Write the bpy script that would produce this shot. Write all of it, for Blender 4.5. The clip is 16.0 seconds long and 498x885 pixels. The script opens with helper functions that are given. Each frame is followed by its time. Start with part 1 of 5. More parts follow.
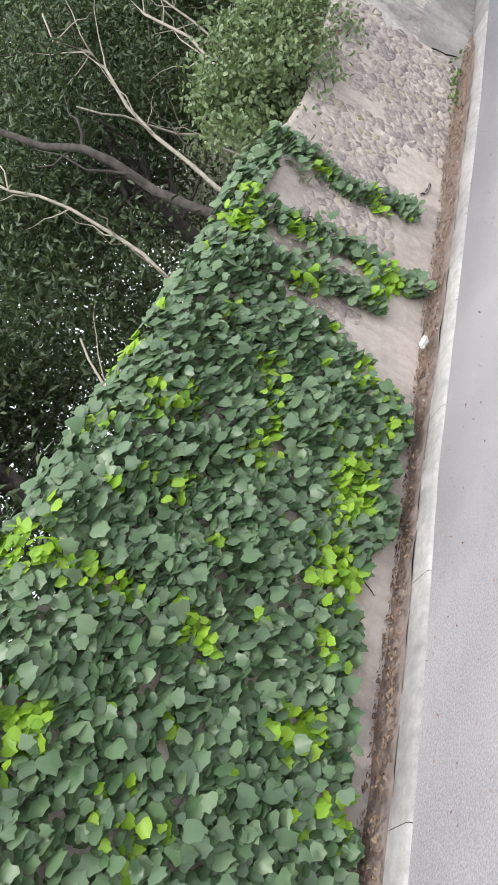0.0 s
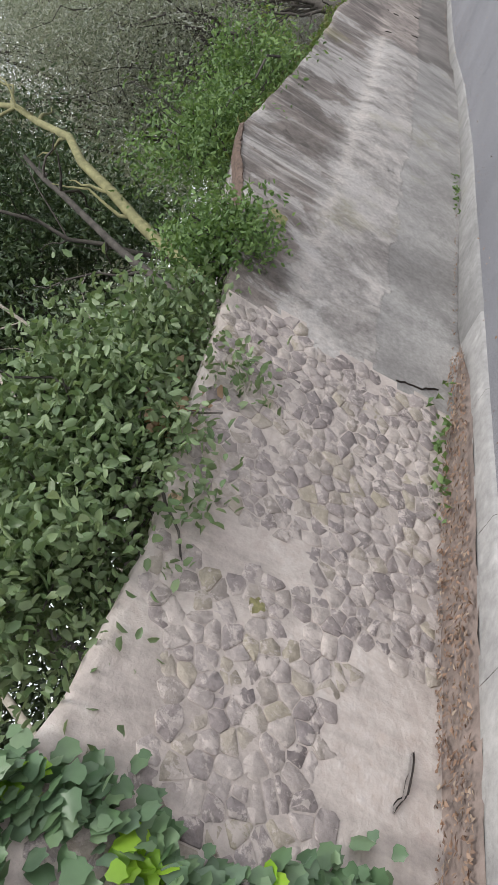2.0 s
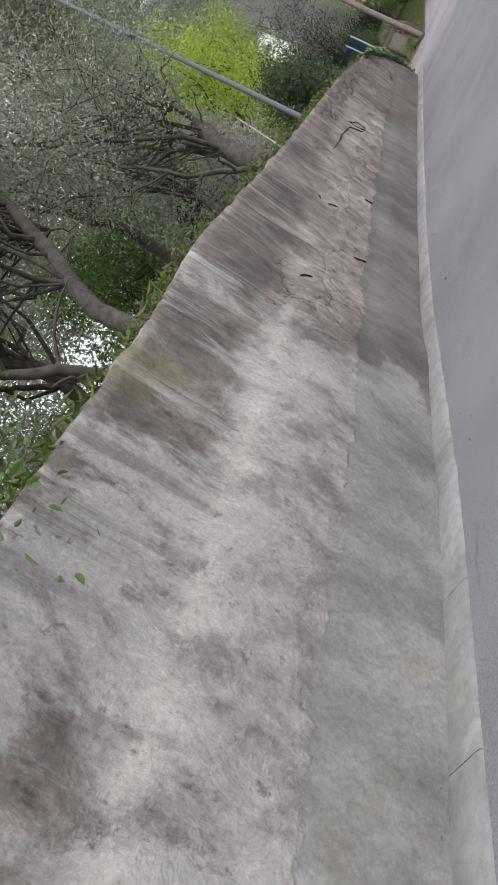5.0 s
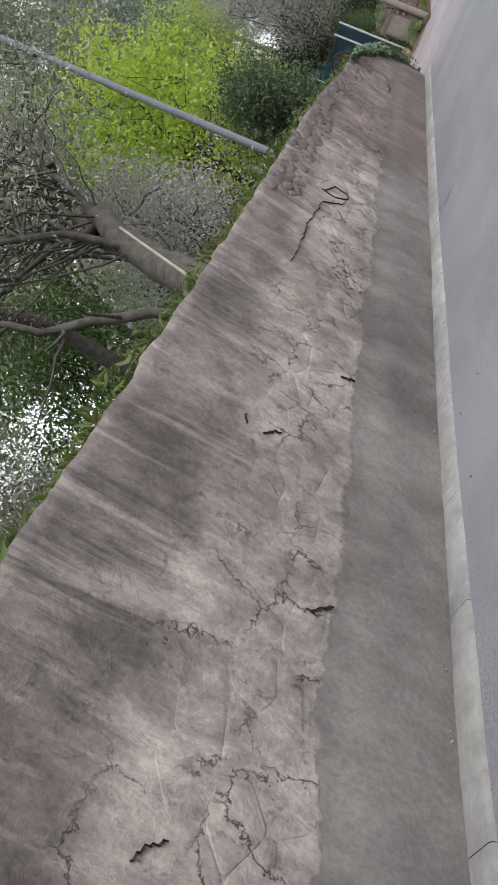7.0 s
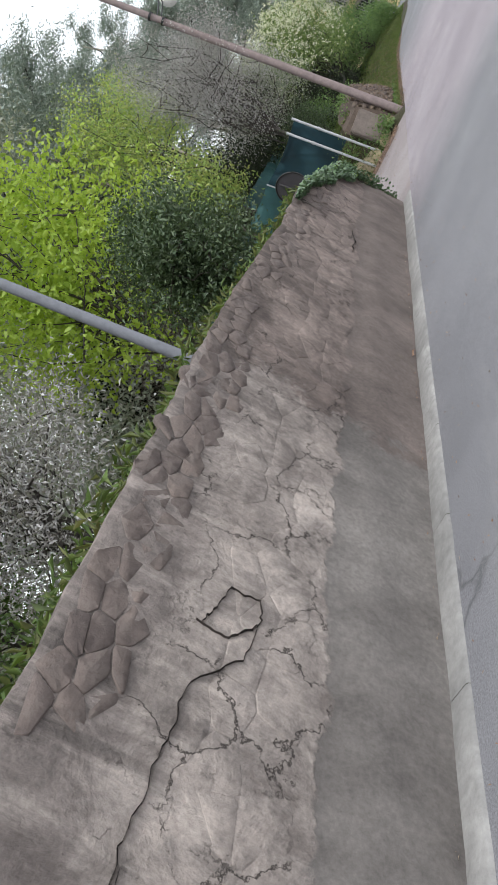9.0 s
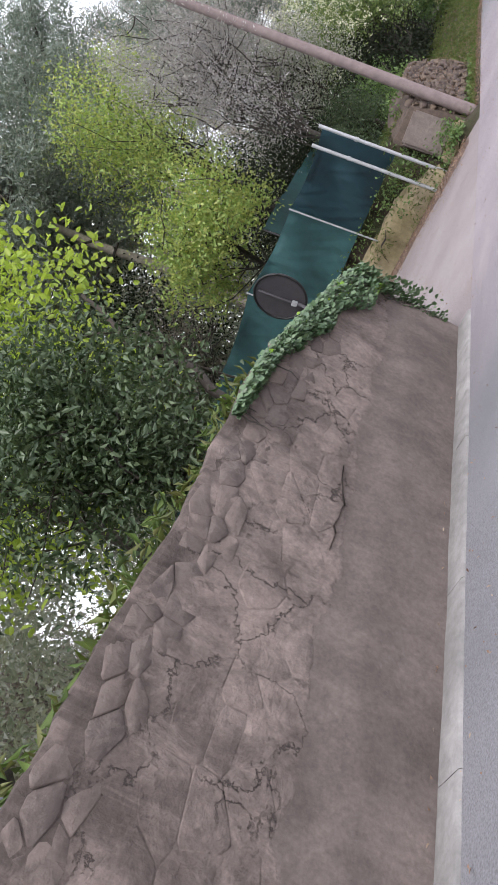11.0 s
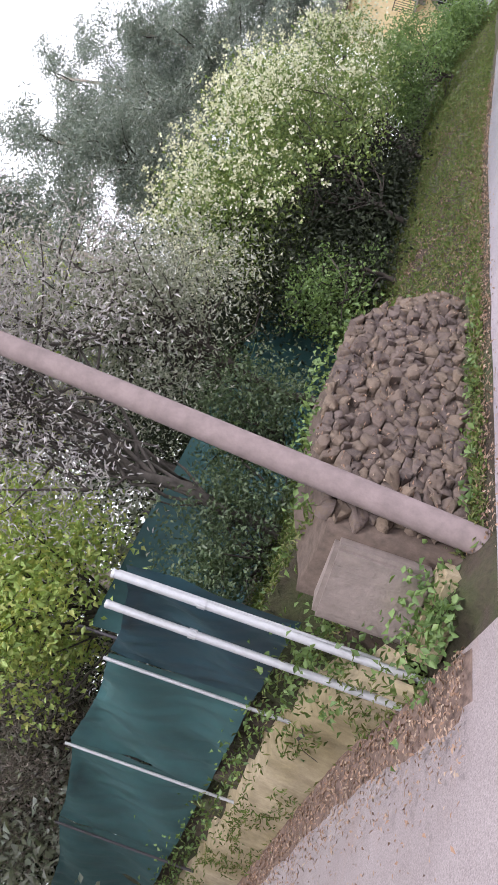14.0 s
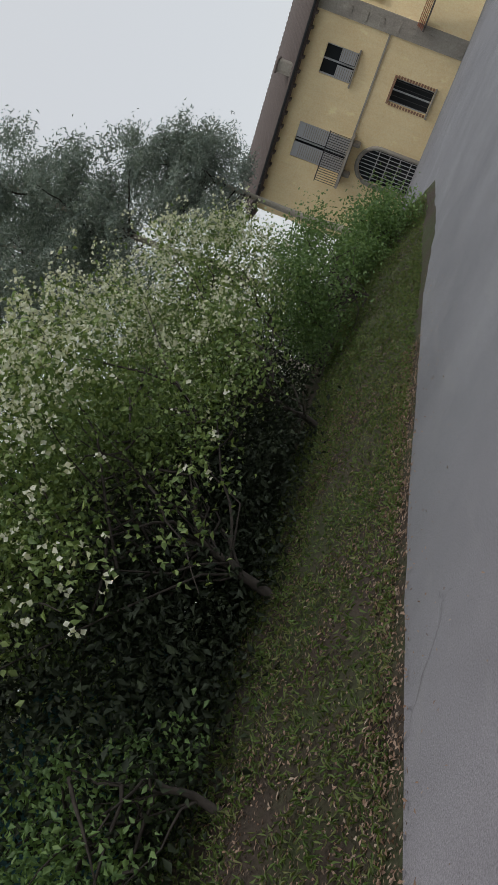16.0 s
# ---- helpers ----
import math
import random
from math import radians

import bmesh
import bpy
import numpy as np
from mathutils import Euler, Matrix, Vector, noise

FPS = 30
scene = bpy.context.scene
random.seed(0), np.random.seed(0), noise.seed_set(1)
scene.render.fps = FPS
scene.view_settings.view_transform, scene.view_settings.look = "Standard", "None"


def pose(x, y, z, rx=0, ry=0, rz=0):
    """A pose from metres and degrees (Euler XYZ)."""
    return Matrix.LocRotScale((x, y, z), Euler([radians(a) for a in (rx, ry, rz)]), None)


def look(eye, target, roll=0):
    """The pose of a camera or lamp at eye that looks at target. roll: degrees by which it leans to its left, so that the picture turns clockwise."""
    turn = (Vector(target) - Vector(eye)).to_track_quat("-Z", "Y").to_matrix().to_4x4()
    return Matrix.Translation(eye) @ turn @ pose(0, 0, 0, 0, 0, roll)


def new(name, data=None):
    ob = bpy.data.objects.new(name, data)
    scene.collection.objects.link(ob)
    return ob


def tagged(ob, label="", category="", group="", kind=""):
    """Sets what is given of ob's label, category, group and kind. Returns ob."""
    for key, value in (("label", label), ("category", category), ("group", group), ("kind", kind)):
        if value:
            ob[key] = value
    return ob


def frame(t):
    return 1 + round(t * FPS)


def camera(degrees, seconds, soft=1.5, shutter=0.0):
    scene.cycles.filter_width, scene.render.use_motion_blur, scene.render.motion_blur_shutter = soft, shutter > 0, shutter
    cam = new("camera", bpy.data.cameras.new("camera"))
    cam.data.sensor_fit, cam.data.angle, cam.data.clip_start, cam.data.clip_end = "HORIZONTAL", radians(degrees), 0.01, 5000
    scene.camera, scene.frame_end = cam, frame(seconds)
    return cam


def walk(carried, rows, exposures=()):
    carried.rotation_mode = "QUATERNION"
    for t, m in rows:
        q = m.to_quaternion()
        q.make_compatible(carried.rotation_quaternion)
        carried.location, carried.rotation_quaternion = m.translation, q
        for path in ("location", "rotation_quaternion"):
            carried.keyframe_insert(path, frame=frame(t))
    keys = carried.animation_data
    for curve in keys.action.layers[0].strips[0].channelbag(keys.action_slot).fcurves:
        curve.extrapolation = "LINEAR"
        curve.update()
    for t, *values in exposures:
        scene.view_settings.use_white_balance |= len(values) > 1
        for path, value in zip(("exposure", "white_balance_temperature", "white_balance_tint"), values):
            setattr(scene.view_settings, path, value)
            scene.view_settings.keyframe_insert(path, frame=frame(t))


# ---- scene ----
cam = camera(34.30, 16.0)
# seconds, place in metres, turn in degrees
PATH = [
    (0, 2.659, -0.683, 1.472, 79.16, 68.81, -51.34),
    (0.5, 3.893, -0.434, 1.466, 80.06, 69.62, -52.76),
    (1, 5.118, -0.209, 1.483, 79.41, 69.38, -56.79),
    (1.5, 6.414, 0.010, 1.470, 83.54, 69.21, -55.12),
    (2, 7.753, 0.153, 1.440, 85.32, 70.10, -55.85),
    (2.5, 9.097, 0.249, 1.421, 85.13, 70.00, -59.79),
    (3, 10.484, 0.264, 1.423, 83.86, 68.74, -63.02),
    (3.5, 11.865, 0.256, 1.460, 81.95, 67.19, -64.83),
    (4, 13.291, 0.264, 1.512, 80.56, 65.35, -66.60),
    (6.5, 19.69, 0.297, 1.501, 83.1, 69.04, -59.01),
    (7, 20.993, 0.343, 1.481, 81.93, 69.31, -61.4),
    (7.5, 22.309, 0.426, 1.501, 81.02, 70.58, -58.28),
    (8, 23.655, 0.513, 1.502, 86.38, 73.14, -54.4),
    (8.5, 25.081, 0.481, 1.505, 81.38, 71.34, -63.31),
    (9, 26.494, 0.489, 1.482, 81.79, 70.55, -65.61),
    (11.5, 33.082, 0.092, 1.216, 95.34, 70.33, -45.4),
    (12, 34.527, 0.151, 1.205, 100.45, 72.11, -41.34),
    (12.5, 35.927, 0.111, 1.223, 98.01, 70.92, -46.2),
    (13, 37.467, 0.087, 1.21, 95.34, 70.62, -46.82),
    (13.5, 38.926, 0.035, 1.226, 98.28, 70.82, -45.3),
    (14, 40.505, 0.014, 1.227, 100.24, 71.55, -44.17),
    (14.5, 42.121, 0.007, 1.239, 95.78, 70.25, -53.2),
    (15, 43.786, -0.078, 1.25, 90.82, 68.95, -61.54),
    (15.5, 45.4, -0.164, 1.242, 95.82, 70.42, -61.17),
    (16, 47.095, -0.228, 1.248, 92.47, 68.82, -61.16),
]
EXPOSURE = [(0, 0.5, 6500, 10), (1, 0.32, 6500, 10), (2, 0.12, 6500, 10), (3, 0, 6450, 11), (4, 0, 6450, 11), (7, 0.14, 6450, 10), (9, 0.2, 6400, 8), (11.5, 0.55, 6400, 18), (12.5, 0.82, 6400, 20), (13, 0.6, 6400, 20), (13.5, 0.74, 6400, 20), (14.5, 0.72, 6400, 20), (15, 0.0, 6500, 16), (15.5, -0.55, 6500, 11), (16, -0.8, 6500, 8)]
walk(cam, [(t, pose(*p)) for t, *p in PATH], EXPOSURE)

# ---- world and light ----
world = bpy.data.worlds.new("sky")
scene.world = world
world.use_nodes = True
wn = world.node_tree
sky = wn.nodes.new("ShaderNodeTexSky")
sky.sky_type, sky.sun_disc = "NISHITA", False
sky.sun_elevation, sky.sun_rotation = radians(52), radians(205)
haze = wn.nodes.new("ShaderNodeMix")
haze.data_type = "RGBA"
haze.inputs[0].default_value = 0.8
haze.inputs[7].default_value = (8.9, 9.0, 9.3, 1)
wn.links.new(sky.outputs[0], haze.inputs[6])
wn.links.new(haze.outputs[2], wn.nodes["Background"].inputs[0])
wn.nodes["Background"].inputs[1].default_value = 0.15
sun = new("sun", bpy.data.lights.new("sun", "SUN"))
sun.data.energy, sun.data.angle, sun.data.color = 1.5, radians(14), (1.0, 0.965, 0.92)
sun.matrix_world = look((0, 0, 30), (7, 9, 13))


# ---- materials ----
def shader(name, rough=0.9):
    m = bpy.data.materials.new(name)
    m.use_nodes = True
    return m, m.node_tree, m.node_tree.nodes["Principled BSDF"]


def node(t, kind, **values):
    n = t.nodes.new("ShaderNode" + kind)
    for k, v in values.items():
        if k in n.inputs:
            n.inputs[k].default_value = v
    return n


def ramp(t, fac, stops):
    n = t.nodes.new("ShaderNodeValToRGB")
    e = n.color_ramp.elements
    while len(e) < len(stops):
        e.new(0.5)
    for el, (p, c) in zip(e, stops):
        el.position = p
        el.color = (*c, 1) if len(c) == 3 else c
    t.links.new(fac, n.inputs[0])
    return n.outputs[0]


def place(t, sx=1, sy=1, sz=1):
    g = t.nodes.new("ShaderNodeNewGeometry")
    m = t.nodes.new("ShaderNodeMapping")
    m.inputs["Scale"].default_value = (sx, sy, sz)
    t.links.new(g.outputs["Position"], m.inputs[0])
    return m.outputs[0]


def noise_of(t, scale, detail=4.0, rough=0.6, sx=1, sy=1, sz=1, warp=0.0):
    n = node(t, "TexNoise", Scale=scale, Detail=detail, Roughness=rough, Distortion=warp)
    t.links.new(place(t, sx, sy, sz), n.inputs["Vector"])
    return n.outputs[0]


def blend(t, fac, a, b, how="MIX"):
    n = t.nodes.new("ShaderNodeMix")
    n.data_type, n.blend_type = "RGBA", how
    for k, v in ((0, fac), (6, a), (7, b)):
        if isinstance(v, (int, float)):
            n.inputs[k].default_value = v
        elif isinstance(v, tuple):
            n.inputs[k].default_value = (*v, 1)
        else:
            t.links.new(v, n.inputs[k])
    return n.outputs[2]


def math_of(t, op, a, b=0.0, clamp=False):
    n = t.nodes.new("ShaderNodeMath")
    n.operation, n.use_clamp = op, clamp
    for k, v in ((0, a), (1, b)):
        if isinstance(v, (int, float)):
            n.inputs[k].default_value = v
        else:
            t.links.new(v, n.inputs[k])
    return n.outputs[0]


def relief(t, bsdf, height, strength, dist):
    b = node(t, "Bump", Strength=strength, Distance=dist)
    t.links.new(height, b.inputs["Height"])
    t.links.new(b.outputs[0], bsdf.inputs["Normal"])


def axis(t, k):
    g = t.nodes.new("ShaderNodeNewGeometry")
    s = t.nodes.new("ShaderNodeSeparateXYZ")
    t.links.new(g.outputs["Position"], s.inputs[0])
    return s.outputs[k]


def island(t):
    return t.nodes.new("ShaderNodeNewGeometry").outputs["Random Per Island"]


def plaster(name, light, dark, streak, moss=0.25):
    """Old render: blotches, rain streaks down the face, lichen, sandy relief."""
    m, t, b = shader(name)
    big = noise_of(t, 0.9, 5, 0.6)
    fine = noise_of(t, 14, 6, 0.7)
    runs = noise_of(t, 1.0, 5, 0.65, 5.5, 5.5, 0.55, 0.4)
    c = blend(t, ramp(t, big, [(0.36, (0, 0, 0)), (0.62, (1, 1, 1))]), dark, light)
    c = blend(t, math_of(t, "MULTIPLY", ramp(t, runs, [(0.46, (0, 0, 0)), (0.66, (1, 1, 1))]), streak), c, tuple(v * 0.38 for v in dark))
    c = blend(t, math_of(t, "MULTIPLY", ramp(t, noise_of(t, 2.1, 3, 0.6, 1.3, 1, 0.6), [(0.62, (0, 0, 0)), (0.74, (1, 1, 1))]), 0.5), c, tuple(min(1, v * 1.35) for v in light))
    c = blend(t, math_of(t, "MULTIPLY", ramp(t, noise_of(t, 0.55, 4, 0.65), [(0.6, (0, 0, 0)), (0.72, (1, 1, 1))]), moss), c, (0.2, 0.19, 0.07))
    c = blend(t, 0.35, c, ramp(t, fine, [(0.3, (0.25, 0.25, 0.25)), (0.7, (0.75, 0.75, 0.75))]), "OVERLAY")
    t.links.new(c, b.inputs["Base Color"])
    b.inputs["Roughness"].default_value = 0.93
    h = math_of(t, "ADD", math_of(t, "MULTIPLY", noise_of(t, 5, 5, 0.65), 1.0), math_of(t, "MULTIPLY", fine, 0.35))
    relief(t, b, h, 0.6, 0.035)
    return m


def stone_mat(name, cols, rnd="object", grain=22, smear=None):
    m, t, b = shader(name)
    if rnd == "object":
        r = t.nodes.new("ShaderNodeObjectInfo").outputs["Random"]
    else:
        r = island(t)
    c = ramp(t, r, [(k / max(1, len(cols) - 1), col) for k, col in enumerate(cols)])
    c = blend(t, 0.55, c, ramp(t, noise_of(t, grain, 6, 0.7), [(0.25, (0.2, 0.2, 0.2)), (0.75, (0.8, 0.8, 0.8))]), "OVERLAY")
    c = blend(t, ramp(t, noise_of(t, 3, 4, 0.6), [(0.45, (0, 0, 0)), (0.75, (0.45, 0.45, 0.45))]), c, tuple(min(1, 1.25 * v) for v in cols[-1]))
    if smear:
        c = blend(t, ramp(t, noise_of(t, 10, 8, 0.74, 1, 1, 1, 0.4), [(0.52, (0, 0, 0)), (0.57, (0.85, 0.85, 0.85))]), c, smear)
    t.links.new(c, b.inputs["Base Color"])
    b.inputs["Roughness"].default_value = 0.9
    relief(t, b, noise_of(t, grain * 0.8, 6, 0.7), 0.7, 0.02)
    return m


def leaf_mat(name, cols, gloss=0.45, through_light=0.3):
    m, t, b = shader(name)
    c = ramp(t, island(t), [(k / max(1, len(cols) - 1), col) for k, col in enumerate(cols)])
    c = blend(t, 0.3, c, ramp(t, noise_of(t, 9, 3), [(0.3, (0.25, 0.25, 0.25)), (0.7, (0.8, 0.8, 0.8))]), "OVERLAY")
    t.links.new(c, b.inputs["Base Color"])
    b.inputs["Roughness"].default_value = gloss
    tr = t.nodes.new("ShaderNodeBsdfTranslucent")
    t.links.new(blend(t, 1.0, c, (1.0, 1.0, 0.55), "MULTIPLY"), tr.inputs[0])
    mx = t.nodes.new("ShaderNodeMixShader")
    mx.inputs[0].default_value = through_light
    t.links.new(b.outputs[0], mx.inputs[1])
    t.links.new(tr.outputs[0], mx.inputs[2])
    t.links.new(mx.outputs[0], t.nodes["Material Output"].inputs[0])
    return m


def plain(name, col, rough=0.6, metal=0.0, vary=0.25, scale=8.0):
    m, t, b = shader(name)
    c = blend(t, vary, col, ramp(t, noise_of(t, scale, 5, 0.65), [(0.25, (0.15, 0.15, 0.15)), (0.75, (0.85, 0.85, 0.85))]), "OVERLAY")
    t.links.new(c, b.inputs["Base Color"])
    b.inputs["Roughness"].default_value, b.inputs["Metallic"].default_value = rough, metal
    relief(t, b, noise_of(t, scale * 6, 4), 0.25, 0.01)
    return m


def asphalt(name, dark, light, grit, tint, pale_to=None):
    """Worn asphalt; the first stretch of road, up to the given place, is paler."""
    m, t, b = shader(name)
    c = blend(t, ramp(t, noise_of(t, 0.5, 5, 0.6), [(0.35, (0, 0, 0)), (0.7, (1, 1, 1))]), dark, light)
    c = blend(t, 0.6, c, ramp(t, noise_of(t, 90, 3, 0.8), [(0.3, (0.2, 0.2, 0.2)), (0.7, (0.8, 0.8, 0.8))]), "OVERLAY")
    c = blend(t, ramp(t, noise_of(t, 1.1, 6, 0.7, 0.6, 1.6, 1), [(0.55, (0, 0, 0)), (0.75, (0.6, 0.6, 0.6))]), c, tint)
    v = node(t, "TexVoronoi", Scale=0.45)
    v.feature = "DISTANCE_TO_EDGE"
    w = t.nodes.new("ShaderNodeMixRGB")
    w.inputs[0].default_value = 0.25
    nz = node(t, "TexNoise", Scale=2.5, Detail=5)
    p = place(t)
    t.links.new(p, nz.inputs["Vector"])
    t.links.new(p, w.inputs[1])
    t.links.new(nz.outputs[1], w.inputs[2])
    t.links.new(w.outputs[0], v.inputs["Vector"])
    crack = ramp(t, v.outputs[0], [(0.0, (1, 1, 1)), (0.006, (0, 0, 0))])
    crack = math_of(t, "MULTIPLY", crack, ramp(t, noise_of(t, 0.35, 2), [(0.58, (0, 0, 0)), (0.66, (1, 1, 1))]))
    c = blend(t, math_of(t, "MULTIPLY", crack, 0.55), c, (0.03, 0.03, 0.03))
    if pale_to is not None:
        seam = math_of(t, "ADD", axis(t, 0), math_of(t, "MULTIPLY", noise_of(t, 0.6, 5, 0.65), 3.0))
        # Paler colour before the ragged seam.
        old = ramp(t, math_of(t, "MULTIPLY", math_of(t, "SUBTRACT", seam, pale_to - 2.5), 0.2, True), [(0, (1, 1, 1)), (1, (0, 0, 0))])
        c = blend(t, old, c, blend(t, 1.0, c, (1.75, 1.68, 1.62), "MULTIPLY"))
        # Between 37.5 and 54 along the road the colour is paler and pinker.
        dusty = math_of(t, "MULTIPLY", math_of(t, "MULTIPLY", math_of(t, "SUBTRACT", seam, 37.5), 0.4, True), math_of(t, "MULTIPLY", math_of(t, "SUBTRACT", 54.0, seam), 0.15, True))
        c = blend(t, dusty, c, blend(t, 1.0, c, (1.5, 1.34, 1.36), "MULTIPLY"))
    t.links.new(c, b.inputs["Base Color"])
    b.inputs["Roughness"].default_value = 0.85
    relief(t, b, math_of(t, "ADD", noise_of(t, 110, 3, 0.7), noise_of(t, 3, 3)), grit, 0.012)
    return m


ASPHALT = asphalt("worn_asphalt", (0.185, 0.185, 0.2), (0.25, 0.25, 0.268), 0.5, (0.28, 0.278, 0.282), 11.0)
DRIVE = asphalt("pink_asphalt", (0.26, 0.225, 0.228), (0.36, 0.325, 0.332), 0.4, (0.28, 0.21, 0.19))
KERB = plaster("kerb_concrete", (0.34, 0.332, 0.322), (0.235, 0.23, 0.223), 0.2, 0.15)
KERB_PALE = plaster("pale_kerb_concrete", (0.5, 0.485, 0.465), (0.35, 0.34, 0.33), 0.2, 0.1)
def patched(name, coats, z1, z2, streak, ledge_z):
    """Wall render in patches: a smooth lower coat, a cracked middle band and a darker top coat with rain runs.
    coats: (from where along the wall, lower, middle and upper colour), one after the other with ragged joints."""
    m, t, b = shader(name)
    z = axis(t, 2)
    along = math_of(t, "ADD", axis(t, 0), math_of(t, "MULTIPLY", math_of(t, "SUBTRACT", noise_of(t, 1.5, 7, 0.66), 0.5), 3.0))

    def onset(x):
        return math_of(t, "MULTIPLY", math_of(t, "SUBTRACT", along, x), 6.0, True)

    low, mid, up = coats[0][1:]
    for x, *cols in coats[1:]:
        k = onset(x)
        low, mid, up = (blend(t, k, a, c) for a, c in zip((low, mid, up), cols))
    first = math_of(t, "SUBTRACT", 1.0, onset(coats[1][0]))
    later = onset(coats[1][0])

    def scaled(col, f):
        return blend(t, 1.0, col, (f, f, f), "MULTIPLY")

    def between(lo, hi):
        return math_of(t, "MULTIPLY", math_of(t, "SUBTRACT", z, lo), 1.0 / (hi - lo), True)

    def mask(value, lo, hi, most=1.0):
        return ramp(t, value, [(lo, (0, 0, 0)), (hi, (most, most, most))])

    rag = math_of(t, "MULTIPLY", math_of(t, "SUBTRACT", noise_of(t, 2.2, 7, 0.68), 0.5), 0.34)
    lo = math_of(t, "MULTIPLY", math_of(t, "SUBTRACT", math_of(t, "ADD", z, rag), z1), 45.0, True)
    hi = math_of(t, "MULTIPLY", math_of(t, "SUBTRACT", math_of(t, "ADD", z, math_of(t, "MULTIPLY", rag, 2.0)), z2), 9.0, True)
    c = blend(t, hi, blend(t, lo, low, mid), up)
    c = blend(t, 0.5, c, ramp(t, noise_of(t, 1.2, 5, 0.6, 1, 1, 0.7), [(0.38, (0.24, 0.23, 0.23)), (0.62, (0.78, 0.78, 0.78))]), "OVERLAY")
    flakes = ramp(t, noise_of(t, 4.2, 8, 0.72, 1.0, 1.0, 0.8, 0.25), [(0.4, (0.22, 0.21, 0.21)), (0.5, (0.5, 0.5, 0.5)), (0.6, (0.8, 0.79, 0.78))])
    c = blend(t, math_of(t, "ADD", math_of(t, "MULTIPLY", lo, 0.3), 0.2), c, flakes, "OVERLAY")
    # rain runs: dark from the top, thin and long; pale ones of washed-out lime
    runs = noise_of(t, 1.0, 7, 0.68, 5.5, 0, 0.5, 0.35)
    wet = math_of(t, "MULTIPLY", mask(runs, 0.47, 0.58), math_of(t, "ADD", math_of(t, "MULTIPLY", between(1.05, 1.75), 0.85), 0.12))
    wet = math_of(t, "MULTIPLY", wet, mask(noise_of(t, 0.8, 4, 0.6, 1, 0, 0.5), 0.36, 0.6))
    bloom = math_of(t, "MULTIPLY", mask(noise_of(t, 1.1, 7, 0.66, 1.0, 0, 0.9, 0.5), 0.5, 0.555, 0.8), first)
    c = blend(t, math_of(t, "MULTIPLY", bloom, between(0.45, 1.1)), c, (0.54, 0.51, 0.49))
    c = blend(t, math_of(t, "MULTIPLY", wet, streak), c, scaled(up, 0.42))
    pale = math_of(t, "MULTIPLY", mask(noise_of(t, 1.0, 5, 0.6, 6.3, 0, 0.8, 0.3), 0.55, 0.66), math_of(t, "MULTIPLY", between(0.8, 1.3), 0.55))
    c = blend(t, pale, c, scaled(mid, 1.5))
    c = blend(t, math_of(t, "MULTIPLY", mask(noise_of(t, 0.6, 5, 0.65), 0.62, 0.72), 0.4), c, (0.26, 0.24, 0.09))
    # Broken pale band at the height of the ledge in the face.
    ridge = math_of(t, "SUBTRACT", 1.0, math_of(t, "MULTIPLY", math_of(t, "ABSOLUTE", math_of(t, "SUBTRACT", math_of(t, "ADD", z, math_of(t, "MULTIPLY", rag, 0.5)), ledge_z)), 11.0), True)
    ridge = math_of(t, "MULTIPLY", math_of(t, "MULTIPLY", ridge, first), mask(noise_of(t, 6.5, 6, 0.7), 0.42, 0.54))
    c = blend(t, math_of(t, "MULTIPLY", ridge, 0.7), c, (0.6, 0.55, 0.51))
    v = node(t, "TexVoronoi", Scale=3.4)
    v.feature = "DISTANCE_TO_EDGE"
    w = t.nodes.new("ShaderNodeMixRGB")
    w.inputs[0].default_value = 0.28
    nz = node(t, "TexNoise", Scale=3.5, Detail=7, Roughness=0.68)
    p = place(t)
    t.links.new(p, nz.inputs["Vector"])
    t.links.new(p, w.inputs[1])
    t.links.new(nz.outputs[1], w.inputs[2])
    t.links.new(w.outputs[0], v.inputs["Vector"])
    gap = mask(math_of(t, "SUBTRACT", 0.016, v.outputs[0]), 0.0, 0.012)
    gap = math_of(t, "MULTIPLY", gap, mask(noise_of(t, 1.7, 6, 0.7), 0.46, 0.54))
    gap = math_of(t, "MULTIPLY", gap, math_of(t, "MULTIPLY", lo, math_of(t, "SUBTRACT", 1.0, math_of(t, "MULTIPLY", hi, 0.8))))
    gap = math_of(t, "MULTIPLY", math_of(t, "MULTIPLY", gap, later), 0.85)
    c = blend(t, gap, c, (0.05, 0.04, 0.036))
    pits = ramp(t, noise_of(t, 9, 8, 0.75, 1, 1, 0.75), [(0.3, (1, 1, 1)), (0.4, (0, 0, 0))])
    pits = math_of(t, "MULTIPLY", pits, math_of(t, "ADD", math_of(t, "MULTIPLY", lo, 0.5), 0.12))
    c = blend(t, pits, c, scaled(up, 0.4))
    fine = noise_of(t, 34, 6, 0.75)
    c = blend(t, 0.42, c, ramp(t, fine, [(0.3, (0.22, 0.22, 0.22)), (0.7, (0.78, 0.78, 0.78))]), "OVERLAY")
    t.links.new(c, b.inputs["Base Color"])
    b.inputs["Roughness"].default_value = 0.93
    h = math_of(t, "ADD", math_of(t, "MULTIPLY", noise_of(t, 4.2, 8, 0.72, 1.0, 1.0, 0.8, 0.25), math_of(t, "ADD", math_of(t, "MULTIPLY", lo, 0.9), 0.25)), math_of(t, "MULTIPLY", fine, 0.1))
    h = math_of(t, "SUBTRACT", h, math_of(t, "ADD", math_of(t, "MULTIPLY", gap, 0.7), math_of(t, "MULTIPLY", pits, 0.4)))
    h = math_of(t, "ADD", h, math_of(t, "MULTIPLY", lo, -0.35))
    relief(t, b, h, 0.7, 0.05)
    return m


